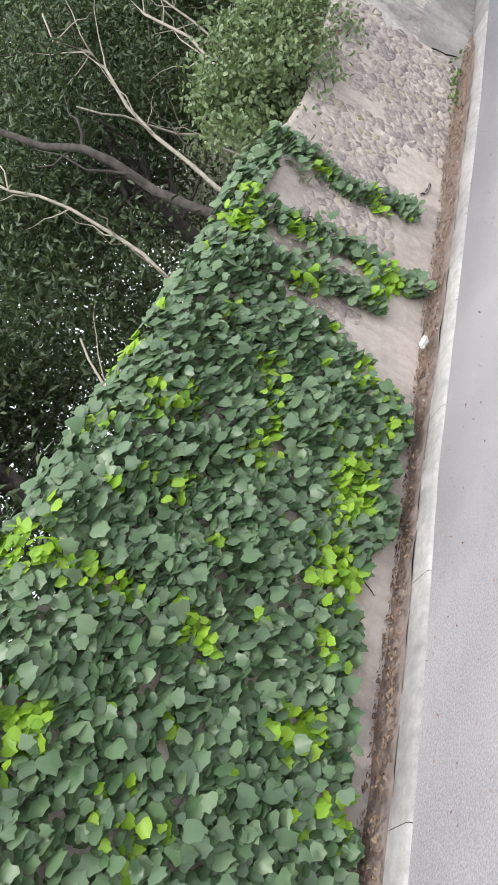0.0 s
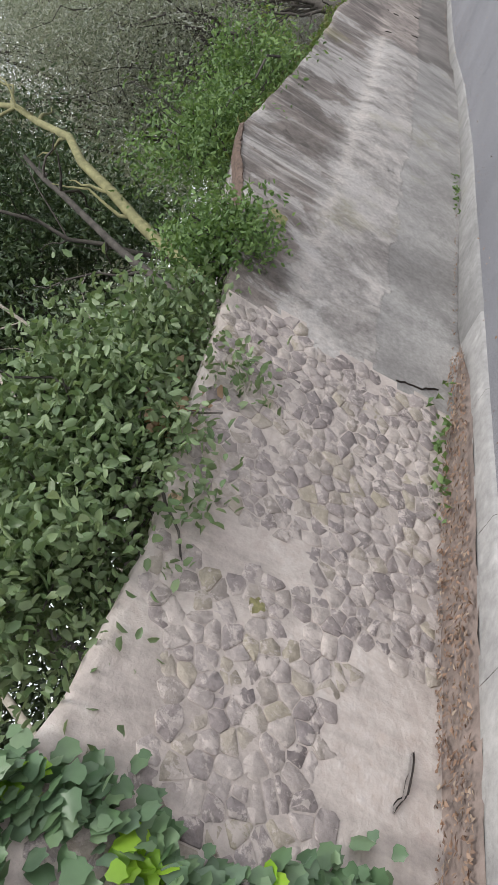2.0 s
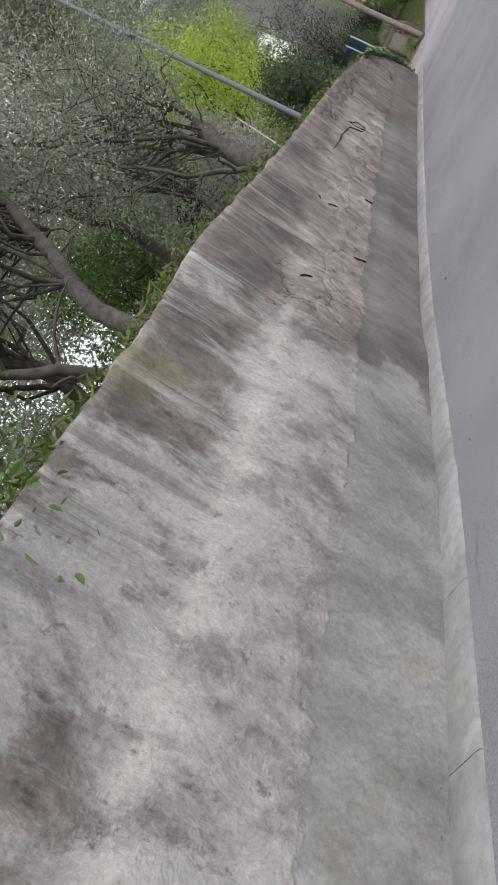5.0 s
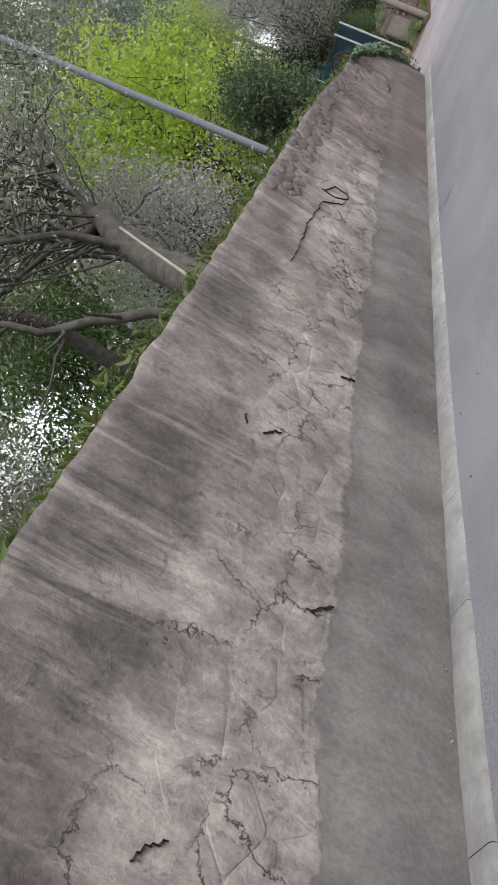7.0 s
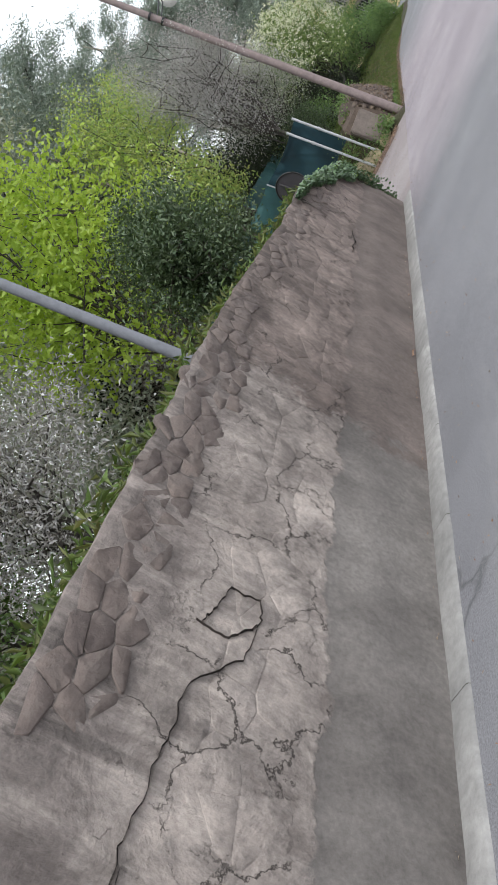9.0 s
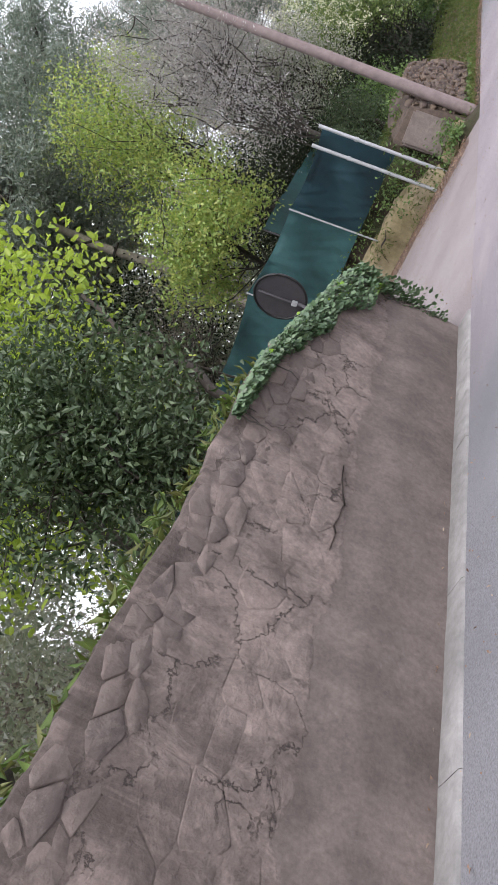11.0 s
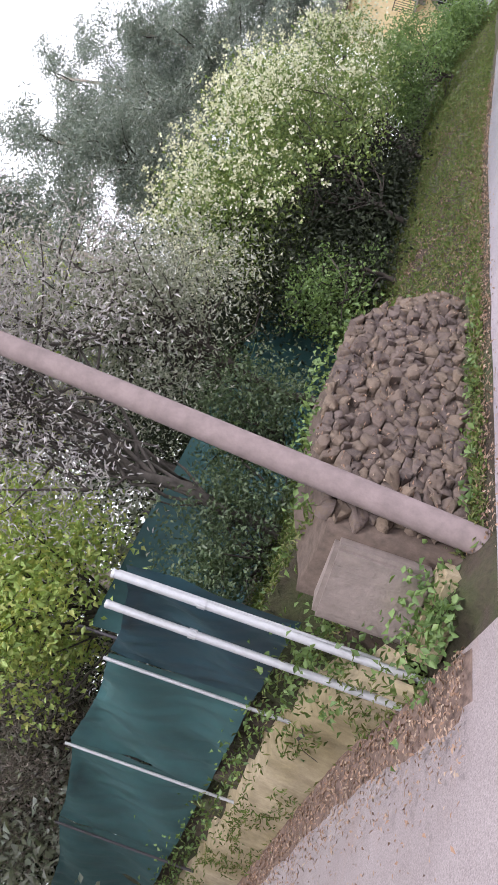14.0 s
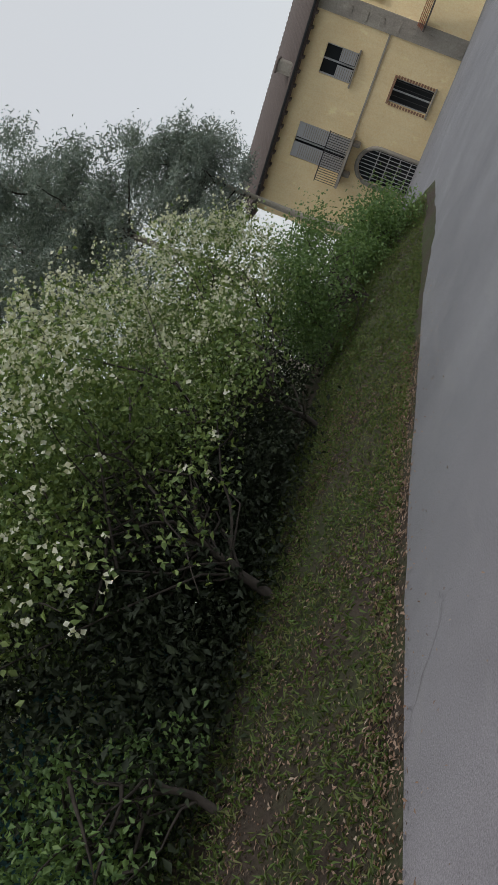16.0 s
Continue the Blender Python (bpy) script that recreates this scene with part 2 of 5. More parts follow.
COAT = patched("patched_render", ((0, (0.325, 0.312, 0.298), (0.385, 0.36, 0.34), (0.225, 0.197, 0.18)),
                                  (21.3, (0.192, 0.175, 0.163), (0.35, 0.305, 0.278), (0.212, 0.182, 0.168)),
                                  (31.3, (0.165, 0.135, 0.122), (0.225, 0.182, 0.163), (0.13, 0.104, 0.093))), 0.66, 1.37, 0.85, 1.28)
RENDER_LOW = plaster("grey_render", (0.28, 0.255, 0.23), (0.19, 0.17, 0.15), 0.35, 0.1)
MORTAR = plaster("pale_mortar", (0.66, 0.585, 0.535), (0.46, 0.4, 0.365), 0.3, 0.12)
CRACK = plain("crack_dark", (0.05, 0.04, 0.035), 0.95)
STONE_TONES = [(0.228, 0.195, 0.19), (0.342, 0.295, 0.281), (0.455, 0.399, 0.374), (0.257, 0.223, 0.219), (0.535, 0.471, 0.428), (0.303, 0.263, 0.25), (0.433, 0.38, 0.293), (0.381, 0.332, 0.318)]
RUBBLE = stone_mat("rubble_stone", STONE_TONES, "object", 22, (0.58, 0.51, 0.47))
# Brown stone tones, set darker to carry the shade of the trees.
DRYSTONE = stone_mat("dry_stone", [(0.085, 0.066, 0.058), (0.15, 0.115, 0.095), (0.11, 0.086, 0.08), (0.19, 0.145, 0.105), (0.125, 0.097, 0.086)], "object", 22, (0.15, 0.115, 0.085))
BARK = plain("grey_bark", (0.085, 0.076, 0.066), 0.95, 0, 0.9, 11)
PALE_BARK = plain("pale_bark", (0.4, 0.36, 0.3), 0.85, 0, 0.5, 14)
MOSS_BARK = plain("mossy_bark", (0.25, 0.24, 0.12), 0.9, 0, 0.6, 12)
DARK_BARK = plain("dark_bark", (0.06, 0.05, 0.042), 0.95, 0, 0.5, 12)
IVY = leaf_mat("ivy_leaf", [(0.075, 0.14, 0.066), (0.115, 0.195, 0.093), (0.17, 0.25, 0.135), (0.095, 0.17, 0.08), (0.15, 0.225, 0.14)], 0.38, 0.12)
IVY_NEW = leaf_mat("young_ivy_leaf", [(0.24, 0.45, 0.03), (0.34, 0.55, 0.05), (0.18, 0.36, 0.035)], 0.45, 0.3)
IVY_DRY = leaf_mat("dry_ivy_leaf", [(0.42, 0.26, 0.17), (0.58, 0.42, 0.3), (0.32, 0.18, 0.12)], 0.7, 0.2)
OAK = leaf_mat("evergreen_leaf", [(0.05, 0.085, 0.042), (0.085, 0.135, 0.062), (0.15, 0.205, 0.11), (0.06, 0.1, 0.05)], 0.4, 0.2)
LAUREL = leaf_mat("laurel_leaf", [(0.12, 0.19, 0.085), (0.19, 0.27, 0.13), (0.28, 0.36, 0.2), (0.15, 0.23, 0.1)], 0.4, 0.25)
SHRUB = leaf_mat("shrub_leaf", [(0.09, 0.165, 0.055), (0.145, 0.24, 0.08), (0.21, 0.32, 0.11)], 0.5, 0.3)
MAPLE = leaf_mat("spring_leaf", [(0.42, 0.57, 0.1), (0.52, 0.66, 0.15), (0.33, 0.47, 0.08)], 0.5, 0.5)
# Grey leaf tones, here and in SILVER, lightened further for hazy distance.
OLIVE = leaf_mat("olive_leaf", [(0.25, 0.29, 0.21), (0.39, 0.42, 0.34), (0.52, 0.54, 0.48), (0.18, 0.22, 0.15)], 0.5, 0.2)
SILVER = leaf_mat("silver_twig_leaf", [(0.5, 0.48, 0.5), (0.66, 0.64, 0.66), (0.4, 0.39, 0.39), (0.56, 0.55, 0.54)], 0.6, 0.15)
YELLOW = leaf_mat("yellow_green_leaf", [(0.44, 0.58, 0.19), (0.36, 0.51, 0.17), (0.62, 0.65, 0.23), (0.27, 0.42, 0.14)], 0.5, 0.35)
DRYTWIG = leaf_mat("brown_thicket", [(0.24, 0.2, 0.17), (0.32, 0.28, 0.25), (0.2, 0.2, 0.15), (0.38, 0.34, 0.31)], 0.8, 0.1)
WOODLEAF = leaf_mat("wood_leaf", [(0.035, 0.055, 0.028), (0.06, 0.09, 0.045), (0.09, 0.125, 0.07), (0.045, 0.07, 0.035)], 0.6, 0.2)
# Leaf tones paled and greyed to carry the haze over the distance.
HAZYLEAF = leaf_mat("hazy_far_leaf", [(0.27, 0.32, 0.26), (0.37, 0.41, 0.36), (0.46, 0.48, 0.46), (0.31, 0.35, 0.3)], 0.6, 0.4)
# Needle green lightened so that the far crowns look hazy.
PINE = leaf_mat("hazy_pine_needles", [(0.22, 0.28, 0.24), (0.31, 0.37, 0.32), (0.42, 0.47, 0.42)], 0.6, 0.1)
HAW = leaf_mat("hawthorn_leaf", [(0.09, 0.15, 0.045), (0.17, 0.25, 0.075), (0.27, 0.35, 0.12)], 0.5, 0.25)
# Leaf colour near black, to hold the deep shade under the hedge.
SHADELEAF = leaf_mat("leaf_darkened_for_shade", [(0.014, 0.022, 0.01), (0.022, 0.034, 0.014), (0.032, 0.046, 0.018)], 0.7, 0.05)
FLOWER = leaf_mat("white_blossom", [(0.7, 0.71, 0.58), (0.8, 0.8, 0.7), (0.52, 0.57, 0.36)], 0.6, 0.3)
GRASS = leaf_mat("grass_blade", [(0.095, 0.16, 0.038), (0.14, 0.215, 0.05), (0.21, 0.22, 0.085), (0.075, 0.125, 0.03)], 0.6, 0.3)
LITTER = leaf_mat("dead_leaf", [(0.2, 0.12, 0.08), (0.3, 0.19, 0.13), (0.38, 0.27, 0.2), (0.15, 0.09, 0.065), (0.45, 0.36, 0.28)], 0.8, 0.1)


def ground_mat():
    m, t, b = shader("verge_soil")
    c = blend(t, ramp(t, noise_of(t, 1.2, 5, 0.65), [(0.42, (0, 0, 0)), (0.6, (1, 1, 1))]), (0.06, 0.044, 0.032), (0.05, 0.062, 0.022))
    c = blend(t, 0.5, c, ramp(t, noise_of(t, 30, 5, 0.75), [(0.3, (0.2, 0.2, 0.2)), (0.7, (0.8, 0.8, 0.8))]), "OVERLAY")
    t.links.new(c, b.inputs["Base Color"])
    b.inputs["Roughness"].default_value = 0.95
    relief(t, b, noise_of(t, 14, 6, 0.75), 0.8, 0.05)
    return m


SOIL = ground_mat()
DIRT = plain("dusty_soil", (0.25, 0.2, 0.175), 0.95, 0, 0.6, 10)
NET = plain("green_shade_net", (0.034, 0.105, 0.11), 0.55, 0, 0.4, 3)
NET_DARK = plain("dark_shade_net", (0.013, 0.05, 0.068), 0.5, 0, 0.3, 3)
STEEL = plain("galvanised_steel", (0.5, 0.52, 0.54), 0.45, 0.25, 0.15, 20)
POLE = plain("weathered_pole", (0.25, 0.2, 0.195), 0.85, 0, 0.35, 9)
POLE_GREY = plain("grey_pole", (0.22, 0.23, 0.26), 0.7, 0, 0.3, 9)
BLACK = plain("black_iron", (0.03, 0.03, 0.032), 0.5, 0.3, 0.2, 20)
SIGN_BACK = plain("grey_sign_back", (0.09, 0.085, 0.095), 0.55, 0.2, 0.2, 10)
WHITE = plain("white_plastic", (0.8, 0.8, 0.78), 0.4, 0, 0.05, 10)
OCHRE = plaster("ochre_render", (0.84, 0.68, 0.4), (0.8, 0.63, 0.36), 0.06, 0.02)
GREYBAND = plaster("grey_stone_band", (0.36, 0.33, 0.28), (0.3, 0.27, 0.23), 0.2, 0.05)
TERRACOTTA = plain("terracotta_tile", (0.36, 0.15, 0.09), 0.85, 0, 0.5, 12)
ROOFTILE = plain("old_roof_tile", (0.12, 0.095, 0.085), 0.9, 0, 0.5, 12)
SHUTTER = plain("grey_louvre", (0.42, 0.42, 0.43), 0.6, 0, 0.15, 15)
GLASS = plain("dark_window_glass", (0.02, 0.022, 0.025), 0.08, 0, 0.1, 3)
BRICK = plain("brick_trim", (0.3, 0.17, 0.11), 0.9, 0, 0.4, 20)


# ---- helpers for building ----
def mesh_from(name, verts, faces, materials=(), smooth=False, index=None):
    """A mesh from arrays of corners and of faces that all have the same number of sides."""
    verts, faces = np.asarray(verts, np.float32).reshape(-1, 3), np.asarray(faces, np.int32)
    me = bpy.data.meshes.new(name)
    n, k = faces.shape
    me.vertices.add(len(verts))
    me.vertices.foreach_set("co", verts.ravel())
    me.loops.add(n * k)
    me.loops.foreach_set("vertex_index", faces.ravel())
    me.polygons.add(n)
    me.polygons.foreach_set("loop_start", np.arange(n, dtype=np.int32) * k)
    me.polygons.foreach_set("loop_total", np.full(n, k, np.int32))
    for m in materials:
        me.materials.append(m)
    if index is not None:
        me.polygons.foreach_set("material_index", np.asarray(index, np.int32))
    if smooth:
        me.polygons.foreach_set("use_smooth", np.ones(n, bool))
    me.update(calc_edges=True)
    return me


def part(name, data, material=None, parent=None, label=""):
    """Links a bmesh or a mesh as one object under a thing or a part."""
    if isinstance(data, bmesh.types.BMesh):
        me = bpy.data.meshes.new(name)
        data.to_mesh(me)
        data.free()
    else:
        me = data
    if material and not me.materials:
        me.materials.append(material)
    ob = new(name, me)
    if parent:
        ob.parent = parent
    return tagged(ob, label)


def thing(name, label, category, at=(0, 0, 0), group=""):
    ob = new(name)
    ob.location = at
    ob.empty_display_size = 0.2
    return tagged(ob, label, category, group)


def box(size, at=(0, 0, 0), bevel=0.0, turn=0.0):
    bm = bmesh.new()
    bmesh.ops.create_cube(bm, size=1.0)
    bmesh.ops.scale(bm, vec=size, verts=bm.verts)
    if bevel:
        bmesh.ops.bevel(bm, geom=bm.edges[:], offset=bevel, segments=2, affect="EDGES")
    bmesh.ops.transform(bm, matrix=Matrix.Translation(at) @ Matrix.Rotation(turn, 4, "Z"), verts=bm.verts)
    return bm


def tubes(runs, sides=8):
    """Tapered tubes along runs of (points, radii)."""
    V, F, base = [], [], 0
    ang = np.linspace(0, 2 * np.pi, sides, endpoint=False)
    for pts, rad in runs:
        pts, rad = np.asarray(pts, float), np.asarray(rad, float)
        d = np.gradient(pts, axis=0)
        d /= np.linalg.norm(d, axis=1, keepdims=True) + 1e-9
        ref = np.where(np.abs(d[:, 2:]) > 0.9, [[1.0, 0, 0]], [[0, 0, 1.0]])
        a = np.cross(d, ref)
        a /= np.linalg.norm(a, axis=1, keepdims=True) + 1e-9
        b = np.cross(d, a)
        ring = pts[:, None] + rad[:, None, None] * (np.cos(ang)[None, :, None] * a[:, None] + np.sin(ang)[None, :, None] * b[:, None])
        V.append(ring.reshape(-1, 3))
        n = len(pts)
        i, j = np.meshgrid(np.arange(n - 1), np.arange(sides), indexing="ij")
        k = (j + 1) % sides
        F.append(np.stack([i * sides + j, i * sides + k, (i + 1) * sides + k, (i + 1) * sides + j], -1).reshape(-1, 4) + base)
        base += n * sides
    return np.concatenate(V), np.concatenate(F)


def bent(a, b, rng, wob=0.12, n=7, sag=0.0):
    a, b = np.asarray(a, float), np.asarray(b, float)
    u = np.linspace(0, 1, n)[:, None]
    length = np.linalg.norm(b - a)
    off = np.cumsum(rng.normal(0, 1, (n, 3)), axis=0)
    off -= off[:1] + u * (off[-1:] - off[:1])
    p = a + (b - a) * u + off * wob * length / n ** 0.5 * 0.5
    p[:, 2] += (sag * length * 4 * u * (1 - u))[:, 0]
    return p


def leaves(centres, rng, size, slim=0.5, up=0.5, out=None, fold=0.18, oval=False):
    """Folded pointed leaves at the given centres, or rounder oval ones: corners and triangles."""
    n = len(centres)
    s = size * rng.uniform(0.65, 1.3, n)[:, None]
    nor = rng.normal(0, 1, (n, 3)) * 0.8
    nor[:, 2] += up
    if out is not None:
        nor += out
    nor /= np.linalg.norm(nor, axis=1, keepdims=True)
    d = rng.normal(0, 1, (n, 3))
    d[:, 2] -= 0.3
    d -= nor * (d * nor).sum(1, keepdims=True)
    d /= np.linalg.norm(d, axis=1, keepdims=True) + 1e-9
    w = np.cross(nor, d)
    base, tip = centres - d * s * 0.5, centres + d * s * 0.5 - nor * s * 0.1
    mid = centres - d * s * 0.05
    lf, rt = mid + w * s * slim * 0.5 + nor * s * fold, mid - w * s * slim * 0.5 + nor * s * fold
    if oval:
        half, lift = w * s * slim * 0.5, nor * s * fold * 0.6
        a, c2 = centres - d * s * 0.24, centres + d * s * 0.2 - nor * s * 0.03
        V = np.stack([base, a - half * 0.85 + lift, c2 - half * 0.8 + lift, tip, c2 + half * 0.8 + lift, a + half * 0.85 + lift], 1).reshape(-1, 3)
        k = np.arange(n)[:, None] * 6
        return V, np.concatenate([k + [0, 1, 2], k + [0, 2, 3], k + [0, 3, 4], k + [0, 4, 5]])
    V = np.stack([base, rt, tip, lf], 1).reshape(-1, 3)
    k = np.arange(n)[:, None] * 4
    F = np.concatenate([k + [0, 1, 2], k + [0, 2, 3]])
    return V, F


def clumps(centres, per, spread, rng):
    c = np.repeat(np.asarray(centres, float), per, axis=0)
    return c + rng.normal(0, 1, c.shape) * np.asarray(spread)


def shell(centre, radii, n, rng, inner=0.55, low=-0.6):
    """Points in the outer part of an ellipsoid, with bites taken out for an uneven outline."""
    out = []
    bites = rng.normal(0, 1, (7, 3))
    bites /= np.linalg.norm(bites, axis=1, keepdims=True)
    while len(out) < n:
        v = rng.normal(0, 1, 3)
        v /= np.linalg.norm(v)
        if v[2] < low or (bites @ v).max() > 0.93:
            continue
        out.append(np.asarray(centre) + v * np.asarray(radii) * rng.uniform(inner, 1.05))
    return np.array(out)


def tree(name, label, foot, lean_to, r0, centre, radii, clusters, per, spread, size, leaf, bark, seed, slim=0.5, inner=0.5, low=-0.7, limbs=14, twigs=40, group="", flower=None, up=0.5, category="tree"):
    """A tapered trunk that forks into limbs and twigs, which carry clumps of small leaves."""
    rng = np.random.default_rng(seed)
    foot, top = np.asarray(foot, float), np.asarray(lean_to, float)
    t = thing(name, label, category, tuple(foot), group)
    runs = [(bent((0, 0, -0.25), top - foot, rng, 0.14, 9), np.linspace(r0, r0 * 0.55, 9))]
    spine = runs[0][0]
    cc = shell(np.asarray(centre) - foot, radii, clusters, rng, inner, low)
    ends = cc[rng.choice(len(cc), min(limbs, len(cc)), replace=False)]
    limb_runs = []
    for e in ends:
        s = spine[rng.integers(4, 9)]
        p = bent(s, e, rng, 0.2, 8, 0.06)
        r = r0 * rng.uniform(0.16, 0.34)
        limb_runs.append((p, np.linspace(r, r * 0.15, 8)))
    twig_runs = []
    for e in cc[rng.choice(len(cc), min(twigs, len(cc)), replace=False)]:
        j = limb_runs[rng.integers(len(limb_runs))][0]
        s = j[np.argmin(np.linalg.norm(j - e, axis=1))]
        twig_runs.append((bent(s, e + rng.normal(0, 0.15, 3), rng, 0.25, 6), np.linspace(0.016, 0.004, 6)))
    part("trunk", mesh_from("trunk", *tubes(runs, 12), [bark], True), None, t)
    for run in limb_runs:
        part("limb", mesh_from("limb", *tubes([run], 7), [bark], True), None, t)
    if twig_runs:
        tagged(part("brushwood", mesh_from("brushwood", *tubes(twig_runs, 4), [bark], True), None, t), kind="stuff")
    pts = clumps(cc, per, spread, rng)
    part("crown", mesh_from("crown", *leaves(pts, rng, size, slim, up, None, 0.18, name in ("laurel_shrub", "maple_tree")), [leaf]), None, t)
    if flower:
        fm, count, fs = flower
        ctr = np.asarray(centre) - foot
        rel = (pts - ctr) / np.asarray(radii)
        outer = pts[(np.linalg.norm(rel, axis=1) > 0.8) & (rel[:, 2] + rng.normal(0, 0.3, len(pts)) > 0.0)]
        pick = outer[rng.choice(len(outer), count)]
        pick = ctr + (pick - ctr) * 1.06
        c3 = clumps(pick, 5, 0.03, rng)
        part("blossom", mesh_from("blossom", *leaves(c3, rng, fs, 0.9, 0.6), [fm]), None, t, "white blossom in small clusters")
    return t


def grown(name, label, category, pts, rng, size, material, slim=0.4, up=0.6, kind="stuff", fold=0.18):
    ob = part(name, mesh_from(name, *leaves(pts, rng, size, slim, up, None, fold), [material]))
    return tagged(ob, label, category, "", kind)


# ---- the lie of the land ----
FOOT = ((-12, 3.1), (2, 3.1), (5, 3.12), (8, 3.17), (11, 3.12), (14, 2.98), (17, 2.88), (20, 2.9), (23, 3.09), (26, 3.17), (29, 3.2), (33, 3.2), (38, 3.2))
TOP = ((-12, 1.75), (5, 1.85), (7.5, 1.75), (9.1, 1.72), (9.4, 1.66), (10.3, 1.6), (11, 1.68), (12.3, 1.74), (13.3, 1.89), (13.84, 1.99), (14.5, 2.17), (14.95, 2.24), (16, 2.15), (17.1, 2.08), (18.4, 2.05), (20.1, 2.02), (21.6, 2.08), (23, 2.03), (24.4, 1.97), (27.5, 1.85), (30, 1.77), (32, 1.7), (33.7, 1.58), (34.5, 1.5), (36.0, 1.46), (36.6, 1.35), (37.6, 1.14), (38, 1.0))
EDGE = ((-60, 2.7), (4, 2.7), (6, 2.79), (8, 2.72), (11, 2.64), (14, 2.62), (17, 2.58), (20, 2.66), (23, 2.88), (26, 2.97), (29, 2.99), (38, 2.97), (44, 2.78), (53, 2.66), (60, 2.35), (66, 2.0), (68, 1.9), (69.5, 9), (110, 9))
LEAN = 0.19
END = 38.0


def line(table, x):
    xs, ys = zip(*table)
    return np.interp(x, xs, ys)


def road_z(x):
    return -0.022 * np.clip(np.asarray(x, float) - 52, 0, 45)


def ramp_z(y):
    return np.clip(0.05 * (np.asarray(y, float) - 3.0), 0, 2.2)


def fence_x(y):
    return np.interp(y, (2.9, 4.0, 5.3, 7.2, 12.4, 22), (43.7, 44.0, 44.45, 44.8, 45.62, 47.2))


def land(x, y):
    """Height of the ground."""
    x, y = np.broadcast_arrays(np.asarray(x, float), np.asarray(y, float))
    e = line(EDGE, x)
    z = np.where((y < e) | (x < END), -0.05, 0.0)
    terrace = line(TOP, x) - 0.05 + 0.02 * np.clip(y - 4, 0, 30)
    behind = (y > line(FOOT, x) + 0.28) & (x < END - 0.1)
    z = np.where(behind, terrace, z)
    bank = np.clip((y - e) / 1.1, 0, 1) ** 1.2 * 0.52 + np.clip(y - e - 1.1, 0, 2.5) * 0.22
    wall_zone = (x > 44.5) & (x < 47.7)
    bank = np.where(wall_zone & (y > 3.25), np.maximum(bank, 0.95 + 0.1 * (y - 3.25)), bank)
    z = np.where((x > fence_x(y) + 0.12) & (y > e), bank, z)
    gate = (x > END - 0.1) & (x <= fence_x(y) + 0.12) & (y > e)
    z = np.where(gate, ramp_z(y) - 0.02, z)
    shoulder = (x > fence_x(y) - 0.25) & (x < fence_x(y) + 1.5) & (y > 4.6)
    z = np.where(shoulder & (x > fence_x(y) + 0.25), np.maximum(z, ramp_z(y) + 0.62), z)
    return z + road_z(x)


def sheet(name, xs, ys, height, material, smooth=True):
    X, Y = np.meshgrid(xs, ys, indexing="ij")
    Z = height(X, Y)
    V = np.stack([X, Y, Z], -1).reshape(-1, 3)
    i, j = np.meshgrid(np.arange(len(xs) - 1), np.arange(len(ys) - 1), indexing="ij")
    n = len(ys)
    F = np.stack([i * n + j, (i + 1) * n + j, (i + 1) * n + j + 1, i * n + j + 1], -1).reshape(-1, 4)
    return mesh_from(name, V, F, [material], smooth)


gx = np.concatenate([[-900, -300, -100, -40], np.arange(-12, 37.6, 0.5), np.arange(37.7, 56, 0.12), np.arange(56, 92, 1.0), [110, 160, 300, 900]])
gy = np.concatenate([[-900, -300, -100, -30, -8], np.arange(-4, 2.4, 0.8), np.arange(2.4, 9, 0.12), np.arange(9, 24, 0.6), [28, 40, 80, 300, 900]])


def rough_land(x, y):
    h = np.vectorize(lambda a, b: noise.noise((a * 1.7, b * 1.7, 0.3)))(x, y)
    off = (y > line(EDGE, x) + 0.15) & (x > 44.3)
    return land(x, y) + h * 0.07 * off


tagged(part("ground", sheet("ground", gx, gy, rough_land, SOIL)), "grassy brown soil of the terrace and verge", "ground", "", "structure")


# ---- road, driveway, kerb ----
def strip(name, xs, near, far, z, material, cross=12):
    V, n = [], cross + 1
    for x in xs:
        a, b = near(x), far(x)
        for k in range(n):
            y = a + (b - a) * k / cross
            V.append((x, y, z(x, y)))
    i, j = np.meshgrid(np.arange(len(xs) - 1), np.arange(cross), indexing="ij")
    F = np.stack([i * n + j, (i + 1) * n + j, (i + 1) * n + j + 1, i * n + j + 1], -1).reshape(-1, 4)
    return mesh_from(name, V, F, [material], True)


rx = np.concatenate([[-120, -60, -30], np.arange(-14, 60, 0.4), np.arange(60, 96, 1.5), [110]])


def ragged(x):
    return line(EDGE, x) + 0.035 * noise.noise((x * 2.3, 0, 0)) * (x > 44) + 0.015 * noise.noise((x * 7, 3, 0))


tagged(part("road", strip("road", rx, lambda x: -6.0, ragged, lambda x, y: float(road_z(x)) + 0.008 * noise.noise((x * 0.5, y * 0.6, 0)) * (x < 58), ASPHALT)),
       "worn pale grey asphalt road with fine grit", "road", "", "structure")
dy = np.arange(2.9, 30, 0.3)
V, F = [], []
for k, y in enumerate(dy):
    a, b = (END + 0.02 if y > 3.25 else END - 0.12), float(fence_x(y)) - 0.12 + 0.05 * noise.noise((y * 1.5, 7, 0))
    for q in range(13):
        x = a + (b - a) * q / 12
        yy = y if y > 2.95 else float(line(EDGE, x)) - 0.06
        V.append((x, yy, (float(ramp_z(y)) + 0.012 + 0.015 * noise.noise((x * 0.8, y * 0.8, 2))) if k else -0.03))
    if k:
        F += [(13 * (k - 1) + q, 13 * (k - 1) + q + 1, 13 * k + q + 1, 13 * k + q) for q in range(12)]
tagged(part("driveway", mesh_from("driveway", V, F, [DRIVE], True)), "sloping pinkish asphalt driveway between wall and fence", "driveway", "", "structure")

